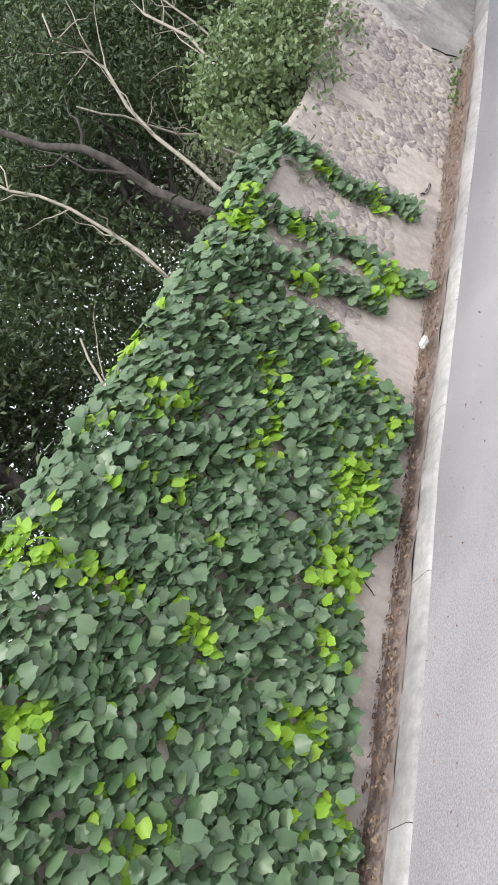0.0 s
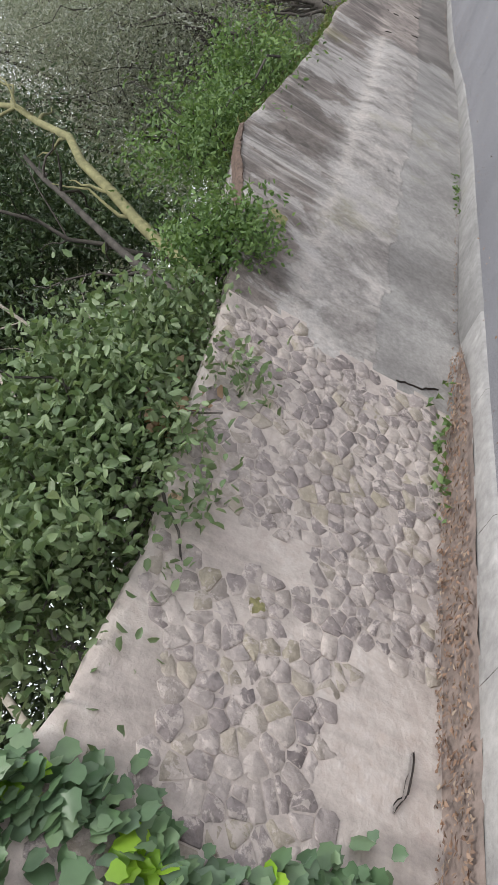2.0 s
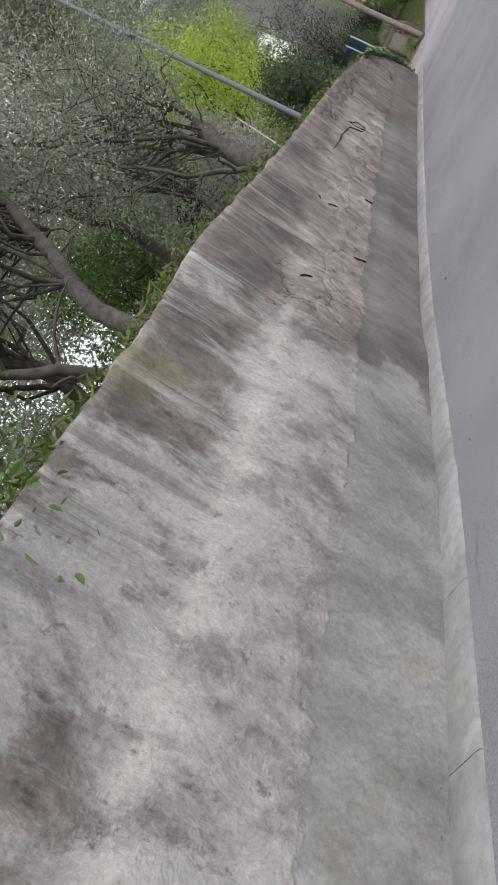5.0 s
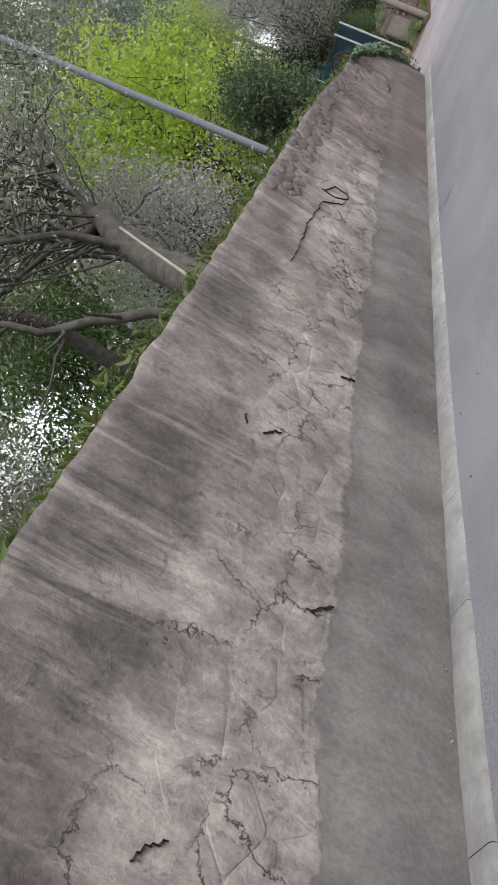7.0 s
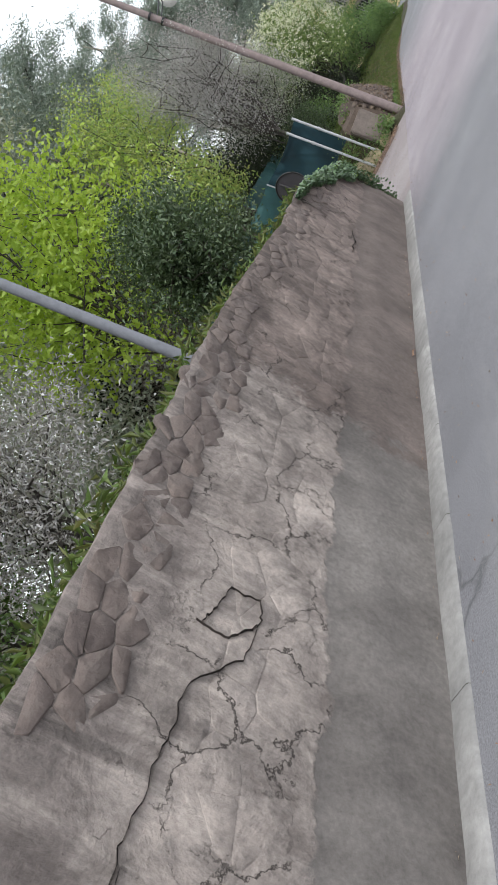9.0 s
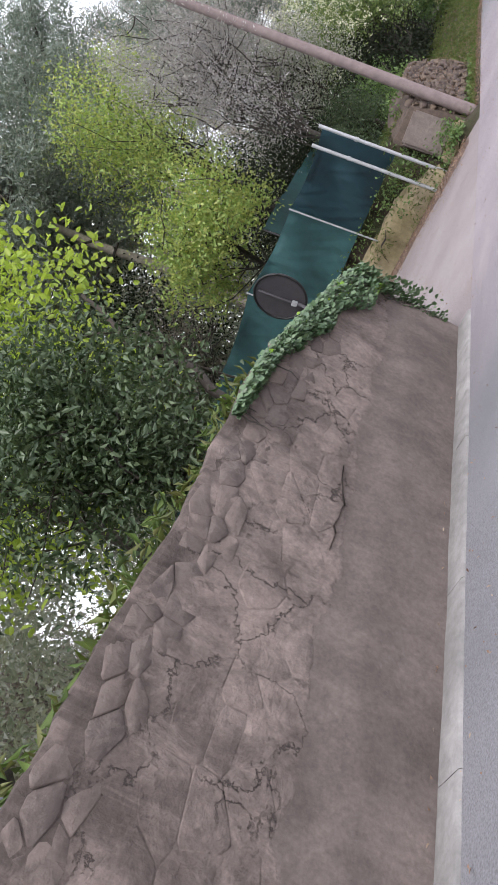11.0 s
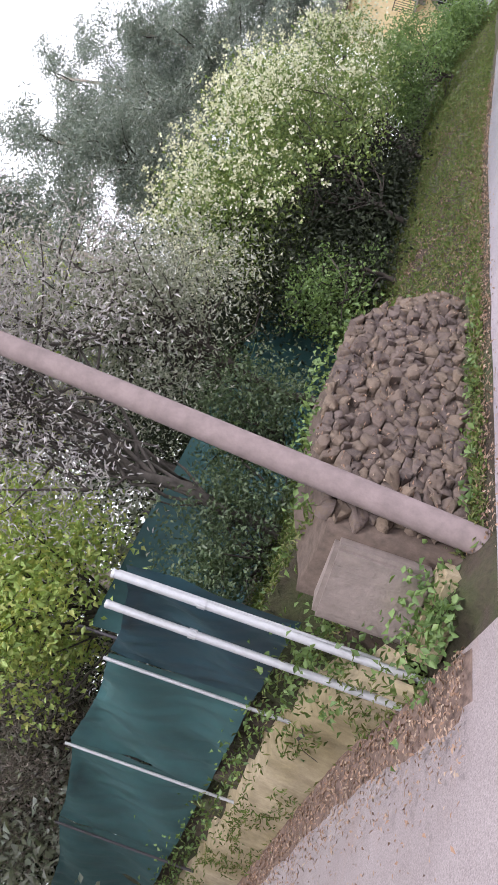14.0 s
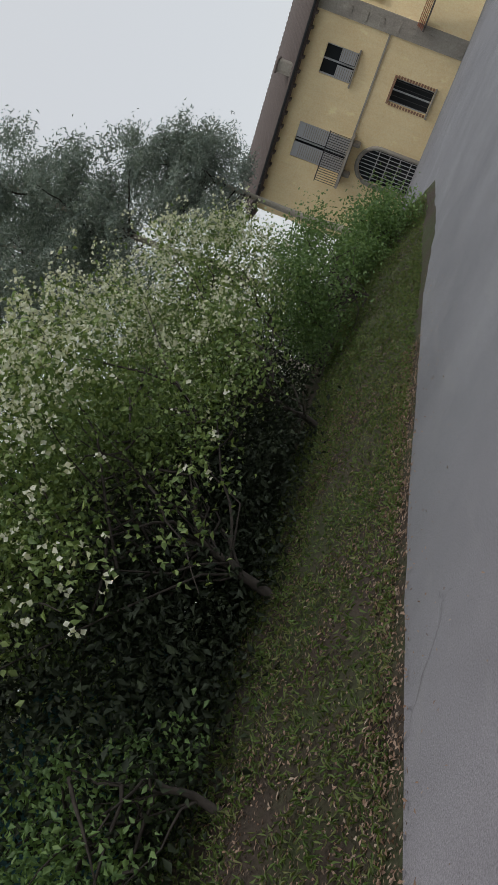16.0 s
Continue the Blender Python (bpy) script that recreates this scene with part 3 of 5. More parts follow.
kerb = tagged(new("kerb"), "worn whitish concrete kerb strip along the wall", "kerb", "", "structure")
rng = np.random.default_rng(5)
x = -12.0
while x < END - 0.15:
    step = min(rng.uniform(0.9, 1.4), END - x)
    V, F = [], []
    n = 9
    for k in range(n):
        u = x + (step - 0.004) * k / (n - 1)
        e = float(line(EDGE, u))
        wide = 0.2 if u < 12.6 else 0.2 + min(1.0, (u - 12.6) / 0.9) * (float(line(FOOT, u)) - e - 0.212)
        jig = 0.012 * noise.noise((u * 6, 1, 0))
        prof = ((e - 0.01 + jig, -0.03), (e + jig, 0.012 + 0.5 * jig), (e + 0.014 + jig, 0.02 + 0.5 * jig), (e + wide - 0.012 + jig, 0.03), (e + wide + jig, 0.024), (e + wide, -0.03))
        V += [(u, yy, zz) for yy, zz in prof]
        if k:
            F += [(6 * (k - 1) + q, 6 * k + q, 6 * k + q + 1, 6 * (k - 1) + q + 1) for q in range(5)]
    part("kerb_stone", mesh_from("kerb_stone", V, F, [KERB_PALE if x < 12.5 else KERB]), None, kerb)
    x += step


def dirt_far(x):
    return float(line(FOOT, x)) + 0.05


tagged(part("dirt_strip", strip("dirt_strip", np.arange(-12, END, 0.15), lambda x: float(line(EDGE, x)) + 0.17, dirt_far,
       lambda x, y: 0.01 + (0.02 + 0.10 * max(0.0, (y - float(line(EDGE, x)) - 0.2)) / 0.5) * float(np.interp(x, (12.2, 13.2), (1, 0))) + 0.03 * noise.noise((x * 4, y * 6, 0)) * (1 if x < 12.6 else 0.5), DIRT, 8)),
       "dusty brown soil strip at the foot of the wall", "soil", "", "structure")


# ---- the leaning roadside wall ----
def face(x, z, out=0.0):
    """A point on the wall's road face, moved out by some metres."""
    return (x, float(line(FOOT, x)) - LEAN * z - out, z)


def bulge(x, z):
    b = 0.03 * noise.noise((x * 0.5, z * 0.8, 4)) + 0.012 * noise.noise((x * 2.2, z * 2.6, 9)) + 0.004 * noise.noise((x * 9, z * 9, 1))
    if 14.6 < x < 23:
        b += min(1, 23 - x, (x - 14.6) / 1.5) * 0.05 * (1 / (1 + math.exp((z - 1.25 - 0.06 * noise.noise((x * 2, 0, 0))) * 22)))
    if x >= 21:
        b += min(1, x - 21) * 0.035 * (1 / (1 + math.exp((z - 0.52 - 0.05 * noise.noise((x * 1.7, 0, 3))) * 30)))
    return b


def wall_section(name, x0, x1, mats, pick, label, step=0.07):
    xs = np.linspace(x0, x1, int((x1 - x0) / step) + 2)
    zs = np.linspace(-0.05, 1, 30)
    V, F, I = [], [], []
    n = len(zs) + 2
    for x in xs:
        h = float(line(TOP, x)) + 0.025 * noise.noise((x * 3, 5, 0)) + 0.01 * noise.noise((x * 11, 5, 0))
        for u in zs:
            z = u * h
            V.append(face(x, z, bulge(x, z)))
        y = float(line(FOOT, x)) - LEAN * h
        V += [(x, y + 0.06, h + 0.02), (x, y + 0.95, h + 0.01)]
    for i in range(1, len(xs)):
        for k in range(n - 1):
            F.append((n * (i - 1) + k, n * i + k, n * i + k + 1, n * (i - 1) + k + 1))
            I.append(pick(xs[i], V[n * i + k][2]))
    return mesh_from(name, V, F, mats, True, I)


wall = tagged(new("wall_roadside"), "old leaning retaining wall of rubble, patched concrete and stained render", "wall", "", "structure")


def wob(x, k):
    return 0.1 * noise.noise((x * 1.3, k, 0)) + 0.04 * noise.noise((x * 5, k, 0))


def rubble_end(z):
    """Where the rubble gives way to the concrete coat."""
    return 12.45 + 0.22 * noise.noise((z * 3.5, 8, 0)) + 0.08 * noise.noise((z * 14, 3, 0)) - 0.25 * max(0.0, z - 1.5)


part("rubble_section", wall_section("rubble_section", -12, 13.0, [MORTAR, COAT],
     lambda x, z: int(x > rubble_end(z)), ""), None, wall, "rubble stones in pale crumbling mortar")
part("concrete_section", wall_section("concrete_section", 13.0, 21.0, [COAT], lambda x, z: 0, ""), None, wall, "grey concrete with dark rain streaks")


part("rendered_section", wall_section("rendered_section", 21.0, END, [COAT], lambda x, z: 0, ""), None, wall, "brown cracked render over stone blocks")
# the wall turns the corner into the driveway
V, F = [], []
for k, y in enumerate(np.arange(0, 14, 0.4)):
    h = 1.0 + 0.02 * y
    for z in (-0.1, 0.4, 0.8, h):
        V.append((END + 0.03 * noise.noise((y, z, 2)) - 0.05 * z * (y < 0.3), 3.22 - LEAN * z * (y < 0.3) + y - 0.02, z + float(ramp_z(3.2 + y)) * (y > 0)))
    V.append((END - 0.4, V[-1][1], V[-1][2] + 0.01))
    if k:
        F += [(5 * (k - 1) + q, 5 * k + q, 5 * k + q + 1, 5 * (k - 1) + q + 1) for q in range(4)]
part("return_section", mesh_from("return_section", V, F, [RENDER_LOW], True), None, wall, "brown rendered return of the wall")


# ---- rubble stones and blocks of the wall: interlocking cells with ragged edges ----
def cells(x0, x1, z0, z1, sx, sz, rng, jitter=0.38):
    """Irregular interlocking polygons over a stretch of a face: (centre, corners)."""
    nx, nz = int((x1 - x0) / sx) + 1, int((z1 - z0) / sz) + 1
    C = {}
    for r in range(-2, nz + 3):
        for q in range(-2, nx + 3):
            C[q, r] = np.array([x0 + (q + 0.5 * (r % 2) + rng.uniform(-jitter, jitter)) * sx, z0 + (r + rng.uniform(-jitter, jitter)) * sz])
    out = []
    for r in range(nz):
        for q in range(nx):
            c = C[q, r]
            poly = [c + d for d in ((-2 * sx, -2 * sz), (2 * sx, -2 * sz), (2 * sx, 2 * sz), (-2 * sx, 2 * sz))]
            for dr in (-2, -1, 0, 1, 2):
                for dq in (-2, -1, 0, 1, 2):
                    if not (dr or dq):
                        continue
                    o = C[q + dq, r + dr]
                    n, m = (o - c) / np.array([sx, sz]) ** 2, (o + c) / 2
                    side = [float((p - m) @ n) for p in poly]
                    cut = []
                    for k in range(len(poly)):
                        a, b2, sa, sb = poly[k - 1], poly[k], side[k - 1], side[k]
                        if (sa <= 0) != (sb <= 0):
                            cut.append(a + (b2 - a) * (sa / (sa - sb)))
                        if sb <= 0:
                            cut.append(b2)
                    poly = cut
                    if len(poly) < 3:
                        break
                if len(poly) < 3:
                    break
            if len(poly) >= 4:
                out.append((c, poly))
    return out


def laid(parent, name, polys, spot, material, rest_material, limit, order, rest_label, rng, gap=0.012, proud=(0.0, 0.014), thick=0.05, rough=0.012, tip=0.12, corner=0.22, dome=0.003):
    """Sets each polygon as a stone into a face; spot(x, z, out) gives the place. The nearest are pieces of their own."""
    V2, F2, base = [], [], 0
    for k, (c, poly) in enumerate(sorted(polys, key=order)):
        P = np.array(poly)
        mid = P.mean(0)
        size = np.linalg.norm(P - mid, axis=1).mean()
        ring = []
        for q in range(len(P)):
            a, b2 = P[q], P[(q + 1) % len(P)]
            if np.linalg.norm(b2 - a) < 0.012:
                continue
            ring += [a + (b2 - a) * corner, a + (b2 - a) * (1 - corner)]
        if len(ring) < 6:
            continue
        ring = np.array(ring)
        ring = mid + (ring - mid) * max(0.4, 1 - gap / size) + rng.normal(0, rough * 0.35, ring.shape)
        n = len(ring)
        lift = rng.uniform(*proud)
        ta, tb = rng.normal(0, tip, 2)
        rows = []
        for s, d in ((1.02, -thick), (1.0, -1.4 * dome), (0.945, dome)):
            for p in ring:
                v = mid + (p - mid) * s
                o = lift + d + (ta * (v - mid)[0] + tb * (v - mid)[1] if d > -thick else 0) + rng.normal(0, rough * 0.3)
                rows.append(spot(v[0], v[1], o))
        rows.append(spot(mid[0], mid[1], lift + 1.3 * dome + rng.normal(0, rough * 0.25)))
        V = np.array(rows)
        F = []
        for q in range(n):
            w = (q + 1) % n
            for a0 in (0, n):
                F += [(a0 + q, a0 + n + w, a0 + w), (a0 + q, a0 + n + q, a0 + n + w)]
            F.append((2 * n + q, 3 * n, 2 * n + w))
        F = np.array(F)[:, ::-1]
        if k < limit:
            at = V[-1].copy()
            ob = new(name, mesh_from(name, V - at, F, [material]))
            ob.parent, ob.location = parent, at
        else:
            V2.append(V)
            F2.append(F + base)
            base += len(V)
    if V2:
        rest = part(name + "s", mesh_from(name + "s", np.concatenate(V2), np.concatenate(F2), [rest_material]), None, parent, rest_label)
        tagged(rest, kind="stuff")


def on_wall(x, z, out):
    return face(x, z, bulge(x, z) + out)


def bare(c):
    """Where the rubble shows through the mortar coat."""
    x, z = c
    n = noise.noise((x * 1.7, z * 2.0, 2))
    if z > float(line(TOP, x)) - 0.05 or x < 6.6 or x > rubble_end(z) - 0.05:
        return False
    if z < 0.56 + 0.16 * n and x < 10.25 + 0.15 * n:
        return False
    if z < 0.12 + 0.1 * n:
        return False
    if z > 1.38 + 0.12 * n and (9.05 < x < 9.85 or x < 8.75):
        return False
    return noise.noise((x * 1.1, z * 1.6, 14)) > -0.55


rng = np.random.default_rng(11)
polys = [q for q in cells(6.5, 12.8, 0.06, 1.9, 0.105, 0.088, rng, 0.45) if bare(q[0]) and rng.random() < 0.98]
laid(wall, "stone", polys, on_wall, RUBBLE, stone_mat("rubble_stone_rest", STONE_TONES, "island", 22, (0.58, 0.51, 0.47)), 300, lambda s: abs(s[0][0] - 10.6), "rubble stones of the wall", rng, 0.0035, (-0.001, 0.006), 0.02, 0.006, 0.025, 0.13, 0.0012)
polys = [q for q in cells(21.6, 36.0, 0.82, 1.26, 0.3, 0.17, rng, 0.48) if noise.noise((q[0][0] * 0.7, q[0][1] * 2, 21)) > -0.25]
laid(wall, "block", [q for q in polys if q[0][0] > 31.5], on_wall, COAT, COAT, 120, lambda s: s[0][0], "browned stone blocks", rng, 0.003, (-0.001, 0.002), 0.015, 0.003, 0.004, 0.1, 0.0007)
polys = [q for q in polys if q[0][0] <= 31.5]
laid(wall, "block", polys, on_wall, COAT, COAT, 180, lambda s: s[0][0], "plastered stone blocks", rng, 0.003, (-0.001, 0.002), 0.015, 0.003, 0.004, 0.1, 0.0007)
BROWNSTONE = stone_mat("brown_wall_stone", [(0.14, 0.112, 0.103), (0.19, 0.152, 0.135), (0.125, 0.1, 0.093), (0.215, 0.172, 0.152)], "object", 22, (0.2, 0.165, 0.148))
polys = [q for q in cells(28.2, 37.8, 0.9, 1.85, 0.2, 0.105, rng, 0.44) if q[0][1] < float(line(TOP, q[0][0])) - 0.04 and q[0][1] > float(line(((28, 1.6), (28.6, 1.46), (33, 1.4), (35, 1.22), (37.8, 0.9)), q[0][0])) + 0.06 * noise.noise((q[0][0], 4, 0))]
laid(wall, "wall_stone", polys, on_wall, BROWNSTONE, BROWNSTONE, 300, lambda s: -s[0][0], "brown rough wall stones", rng, 0.0045, (-0.003, 0.007), 0.03, 0.007, 0.035, 0.1, 0.0013)


def crack(pts, width, label="dark open crack"):
    """A narrow dark gap with ragged lips lying on the wall face."""
    rng = np.random.default_rng(int(pts[0][0] * 10))
    P = []
    for (a, b), (c, d) in zip(pts[:-1], pts[1:]):
        for u in np.linspace(0, 1, 7)[:-1]:
            P.append((a + (c - a) * u + rng.normal(0, 0.006), b + (d - b) * u + rng.normal(0, 0.006)))
    V, F = [], []
    for k, (x, z) in enumerate(P):
        w = 0.3 * width * rng.uniform(0.3, 1.2) * (0.3 if k in (0, len(P) - 1) else 1)
        o = bulge(x, z) + 0.014
        V += [face(x, z + w, o), face(x, z, o - 0.03), face(x, z - w, o)]
        if k:
            F += [(3 * k - 3, 3 * k, 3 * k + 1, 3 * k - 2), (3 * k - 2, 3 * k + 1, 3 * k + 2, 3 * k - 1)]
    part("crack", mesh_from("crack", V, F, [CRACK]), None, wall, label)


for pts, w in (([(9.5, 0.31), (9.62, 0.25), (9.85, 0.22)], 0.055),
               ([(27.6, 1.32), (27.9, 1.33), (28.13, 1.3), (28.38, 1.27), (28.63, 1.24), (28.85, 1.05), (29.11, 1.0), (29.24, 1.03), (29.21, 1.16), (29.04, 1.23), (28.94, 1.26)], 0.006),
               ([(28.94, 1.27), (28.92, 1.14), (28.99, 1.07), (29.11, 1.0)], 0.016), ([(27.84, 1.31), (27.4, 1.33), (26.9, 1.36)], 0.007),
               ([(23.5, 0.8), (23.55, 0.74), (23.62, 0.66)], 0.035), ([(24.62, 1.2), (24.7, 1.15), (24.72, 1.1)], 0.02), ([(24.72, 1.34), (24.62, 1.3)], 0.03),
               ([(22.15, 1.26), (22.22, 1.22), (22.25, 1.15)], 0.02), ([(25.68, 0.8), (25.7, 0.74), (25.75, 0.7)], 0.03),
               ([(34.8, 0.72), (35.2, 0.7), (35.6, 0.76)], 0.012), ([(12.45, 0.5), (12.5, 0.3), (12.6, 0.15)], 0.014)):
    crack(pts, w)


# crumbling brown edge of the concrete coat along its sloping top
V, F = [], []
for k, x in enumerate(np.arange(13.25, 14.95, 0.03)):
    t = float(line(TOP, x)) + 0.02
    d = 0.03 + 0.04 * noise.noise((x * 5, 2, 0)) + 0.02 * noise.noise((x * 17, 5, 0))
    o = 0.006 + 0.008 * noise.noise((x * 9, 7, 0))
    V += [face(x, t - d, -0.01), face(x, t - d + 0.012, o), face(x, t - 0.02, o + 0.012 * noise.noise((x * 21, 1, 0))), face(x, t + 0.012, -0.02), face(x, t + 0.02, -0.16)]
    if k:
        F += [(5 * k - 5 + q, 5 * k + q, 5 * k + q + 1, 5 * k - 4 + q) for q in range(4)]
part("crumbling_edge", mesh_from("crumbling_edge", V, F, [plain("rusty_brown_edge", (0.13, 0.09, 0.07), 0.95, 0, 0.9, 24)]), None, wall, "rusty brown crumbling edge")
LICHEN = plain("yellow_lichen", (0.27, 0.25, 0.12), 0.95, 0, 0.8, 30)
for x0, z0, r0 in ((13.66, 1.65, 0.075), (13.45, 1.82, 0.06), (10.15, 1.06, 0.04)):
    V = [face(x0, z0, bulge(x0, z0) + 0.006)]
    for k in range(28):
        a = k * math.pi / 14
        r = r0 * (1 + 0.5 * noise.noise((math.cos(a) * 1.6 + x0, math.sin(a) * 1.6, z0)))
        x, z = x0 + r * 1.2 * math.cos(a), z0 + r * math.sin(a)
        V.append(face(x, z, bulge(x, z) + 0.003))
    part("lichen", mesh_from("lichen", V, [(0, k + 1, (k + 1) % 28 + 1) for k in range(28)], [LICHEN]), None, wall, "yellow-green lichen patch")


# ---- ivy over the wall ----
def ivy_shape(size, seed):
    r = np.random.default_rng(seed)
    a = np.radians([-90, -50, -20, 12, 45, 68, 90, 112, 135, 168, 200, 230])
    rad = np.array([0.26, 0.46, 0.5, 0.43, 0.5, 0.45, 0.62, 0.45, 0.5, 0.43, 0.5, 0.46]) * r.uniform(0.9, 1.1, 12)
    V = [(0, 0.0, 0)] + [(math.cos(t) * q * size, (abs(math.cos(t)) * 0.22 + 0.05 * (math.sin(t) > 0.8)) * q * size, math.sin(t) * q * size) for t, q in zip(a, rad)]
    return np.array(V), np.array([(0, k + 1, (k + 1) % 12 + 1) for k in range(12)])


def ivy(name, label, spots, seed, pieces, size=0.08, new_share=0.1, runs=46):
    """Overlapping lobed leaves that hang on a face; spots: (place, outward way)."""
    rng = np.random.default_rng(seed)
    t = thing(name, label, "ivy")
    shapes = [ivy_shape(1.0, s) for s in range(4)]
    kinds = ((IVY, "leaf"), (IVY_NEW, "leaf"))
    meshes = [[mesh_from("leaf", V, F, [m]) for V, F in shapes] for m, _ in kinds]
    V, F, I, base = [], [], [], 0
    for k, (p, o) in enumerate(spots):
        young = noise.noise((p[0] * 3.2 + seed, p[2] * 3.2, 2.0)) + rng.normal(0, 0.2) + (0.22 if 5.0 < p[0] < 9.4 and p[2] < 0.75 else 0) > 0.5 - new_share
        s = size * rng.uniform(0.6, 1.35) * (0.85 if young else 1)
        out = Vector(o).normalized()
        q = Vector((0, -1, 0)).rotation_difference(out).to_matrix().to_4x4()
        m = Matrix.Translation(p) @ q @ Matrix.Rotation(rng.normal(0, 0.3) - 0.35, 4, "X") @ Matrix.Rotation(rng.normal(0, 0.3), 4, "Z") @ Matrix.Rotation(math.pi + rng.normal(0, 0.7), 4, "Y") @ Matrix.Diagonal((s, s, s, 1))
        c = int(rng.integers(4))
        if k < pieces:
            ob = new("leaf", meshes[int(young)][c])
            ob.parent, ob.matrix_basis = t, m
        else:
            M = np.array(m)
            V.append(shapes[c][0] @ M[:3, :3].T + M[:3, 3])
            F.append(shapes[c][1] + base)
            I.append(np.full(12, int(young)))
            base += 13
    ob = part("foliage", mesh_from("foliage", np.concatenate(V), np.concatenate(F), [IVY, IVY_NEW], False, np.concatenate(I)), None, t)
    tagged(ob, kind="stuff")
    stems = []
    for k in range(runs):
        p = spots[rng.integers(len(spots))][0]
        a = Vector(p) + Vector((0, 0.05, 0))
        stems.append((bent(a, a + Vector((rng.normal(0, 0.15), 0.03, -rng.uniform(0.15, 0.3))), rng, 0.2, 6), np.linspace(0.007, 0.003, 6)))
    tagged(part("stems", mesh_from("stems", *tubes(stems, 5), [BARK], True), None, t), kind="stuff")
    return t


def ivy_lower(x):
    """Height of the lower hem of the ivy curtain."""
    return np.interp(x, (-6, 3.6, 4.4, 5.26, 5.5, 5.75, 5.95, 6.25, 6.5, 6.75, 6.83, 6.97, 7.05, 7.12, 7.3, 7.7, 8.2, 9.1), (0.08, 0.1, 0.26, 0.3, 0.24, 0.12, 0.2, 0.18, 0.1, 0.16, 0.42, 0.46, 0.8, 1.15, 1.38, 1.5, 1.62, 1.66))


rng = np.random.default_rng(21)
spots = []
for _ in range(21000):
    x = rng.uniform(-1.0, 9.1)
    t = np.interp(x, (-1, 5, 6, 7.5, 8.7, 9.2), (2.1, 2.05, 1.95, 1.84, 1.82, 1.76))
    lo = float(ivy_lower(x)) + 0.07 * noise.noise((x * 4, 1, 0))
    z = rng.uniform(0, t + 0.1)
    if z < lo or (noise.noise((x * 1.3, z * 1.5, 8)) < -0.42 and x < 7 and z < 0.9):
        continue
    if x > 8.7 and rng.random() < (x - 8.7) / 0.4:
        continue
    o = 0.03 + abs(rng.normal(0, 0.05)) + 0.09 * max(0, noise.noise((x * 2.2, z * 2.2, 1)))
    over = max(0.0, z - t + 0.1)
    p = face(x, z, o - over * 0.8)
    spots.append((p, (rng.normal(0, 0.25), -1, 0.25 + 2 * over)))
# three hanging runners
RUNNERS = (((8.97, 1.8), (8.99, 1.54), (8.96, 1.23), (8.86, 1.08), (8.95, 0.73), (9.1, 0.5), (9.1, 0.3)), ((7.92, 1.67), (8.06, 1.18), (8.12, 0.94), (8.15, 0.82), (8.1, 0.59), (8.1, 0.35), (8.18, 0.12)), ((7.48, 1.4), (7.52, 1.22), (7.62, 0.91), (7.72, 0.47)))
for way in RUNNERS:
    zs, xs = [q[1] for q in way][::-1], [q[0] for q in way][::-1]
    for _ in range(420):
        z = rng.uniform(zs[0], zs[-1])
        wd = 0.075 + 0.06 * noise.noise((z * 4, xs[0], 0)) + 0.02 * (z - zs[0])
        x = np.interp(z, zs, xs) + rng.normal(0, abs(wd))
        spots.append((face(x, z, 0.03 + abs(rng.normal(0, 0.045))), (rng.normal(0, 0.3), -1, 0.3)))
spots.sort(key=lambda s: (s[0][0] - 7.4) ** 2 + (s[0][2] - 0.8) ** 2 * 4)
ivy("ivy", "dense dark green ivy with young bright leaves hanging over the wall", spots, 4, 280, 0.086)
spots = []
for _ in range(4200):
    x = rng.uniform(35.4, 38.1)
    t = float(line(TOP, x))
    dep = np.interp(x, (35.4, 36.4, 37.4, 38.1), (0.05, 0.14, 0.26, 0.4))
    z = t - 0.01 - rng.random() ** 1.3 * dep * (1 + 0.4 * noise.noise((x * 3, 0, 0)))
    spots.append((face(x, z, 0.02 + abs(rng.normal(0, 0.04))), (rng.normal(0, 0.3) + 0.3 * (x > 37.8), -1, 0.4)))
for _ in range(1700):
    y, z = rng.uniform(2.95, 4.2), rng.uniform(0.2, 1.03)
    if z > 0.95 - 0.9 * rng.random():
        spots.append(((END + 0.04 + abs(rng.normal(0, 0.04)), y, z), (1, rng.normal(0, 0.3), 0.3)))
for _ in range(500):
    z = rng.uniform(0.15, 1.0)
    spots.append((face(END + rng.normal(0.0, 0.05), z, rng.normal(0.02, 0.03)), (0.6, -0.6, 0.3)))
ivy("ivy", "dark green ivy spilling over the end of the wall", spots, 9, 120, 0.036, -0.2, 6)


# ---- driveway edge: low wall, fence, posts, block ----
low = tagged(new("wall_driveway"), "low mossy concrete wall beside the driveway", "wall", "", "structure")
V, F = [], []
ys = np.arange(3.7, 23, 0.12)
for k, y in enumerate(ys):
    x, g = float(fence_x(y)) - 0.1, float(ramp_z(y))
    t = g + np.interp(y, (3.7, 4.4, 5.5, 8, 22), (0.12, 0.42, 0.5, 0.5, 0.5)) + 0.05 * noise.noise((y * 2, 0, 0))
    n = 0.03 * noise.noise((y * 1.5, 3, 0))
    V += [(x - 0.06 + n, y, g - 0.1), (x - 0.03 + n, y, g + 0.2), (x + n, y, t - 0.03), (x + 0.04, y, t), (x + 0.4, y, t + 0.12)]
    if k:
        F += [(5 * (k - 1) + q, 5 * k + q, 5 * k + q + 1, 5 * (k - 1) + q + 1) for q in range(4)]
LOWWALL = plaster("mossy_concrete", (0.46, 0.39, 0.27), (0.3, 0.25, 0.14), 0.3, 0.8)
part("wall_face", mesh_from("wall_face", V, F, [LOWWALL], True), None, low)
V, F = [], []
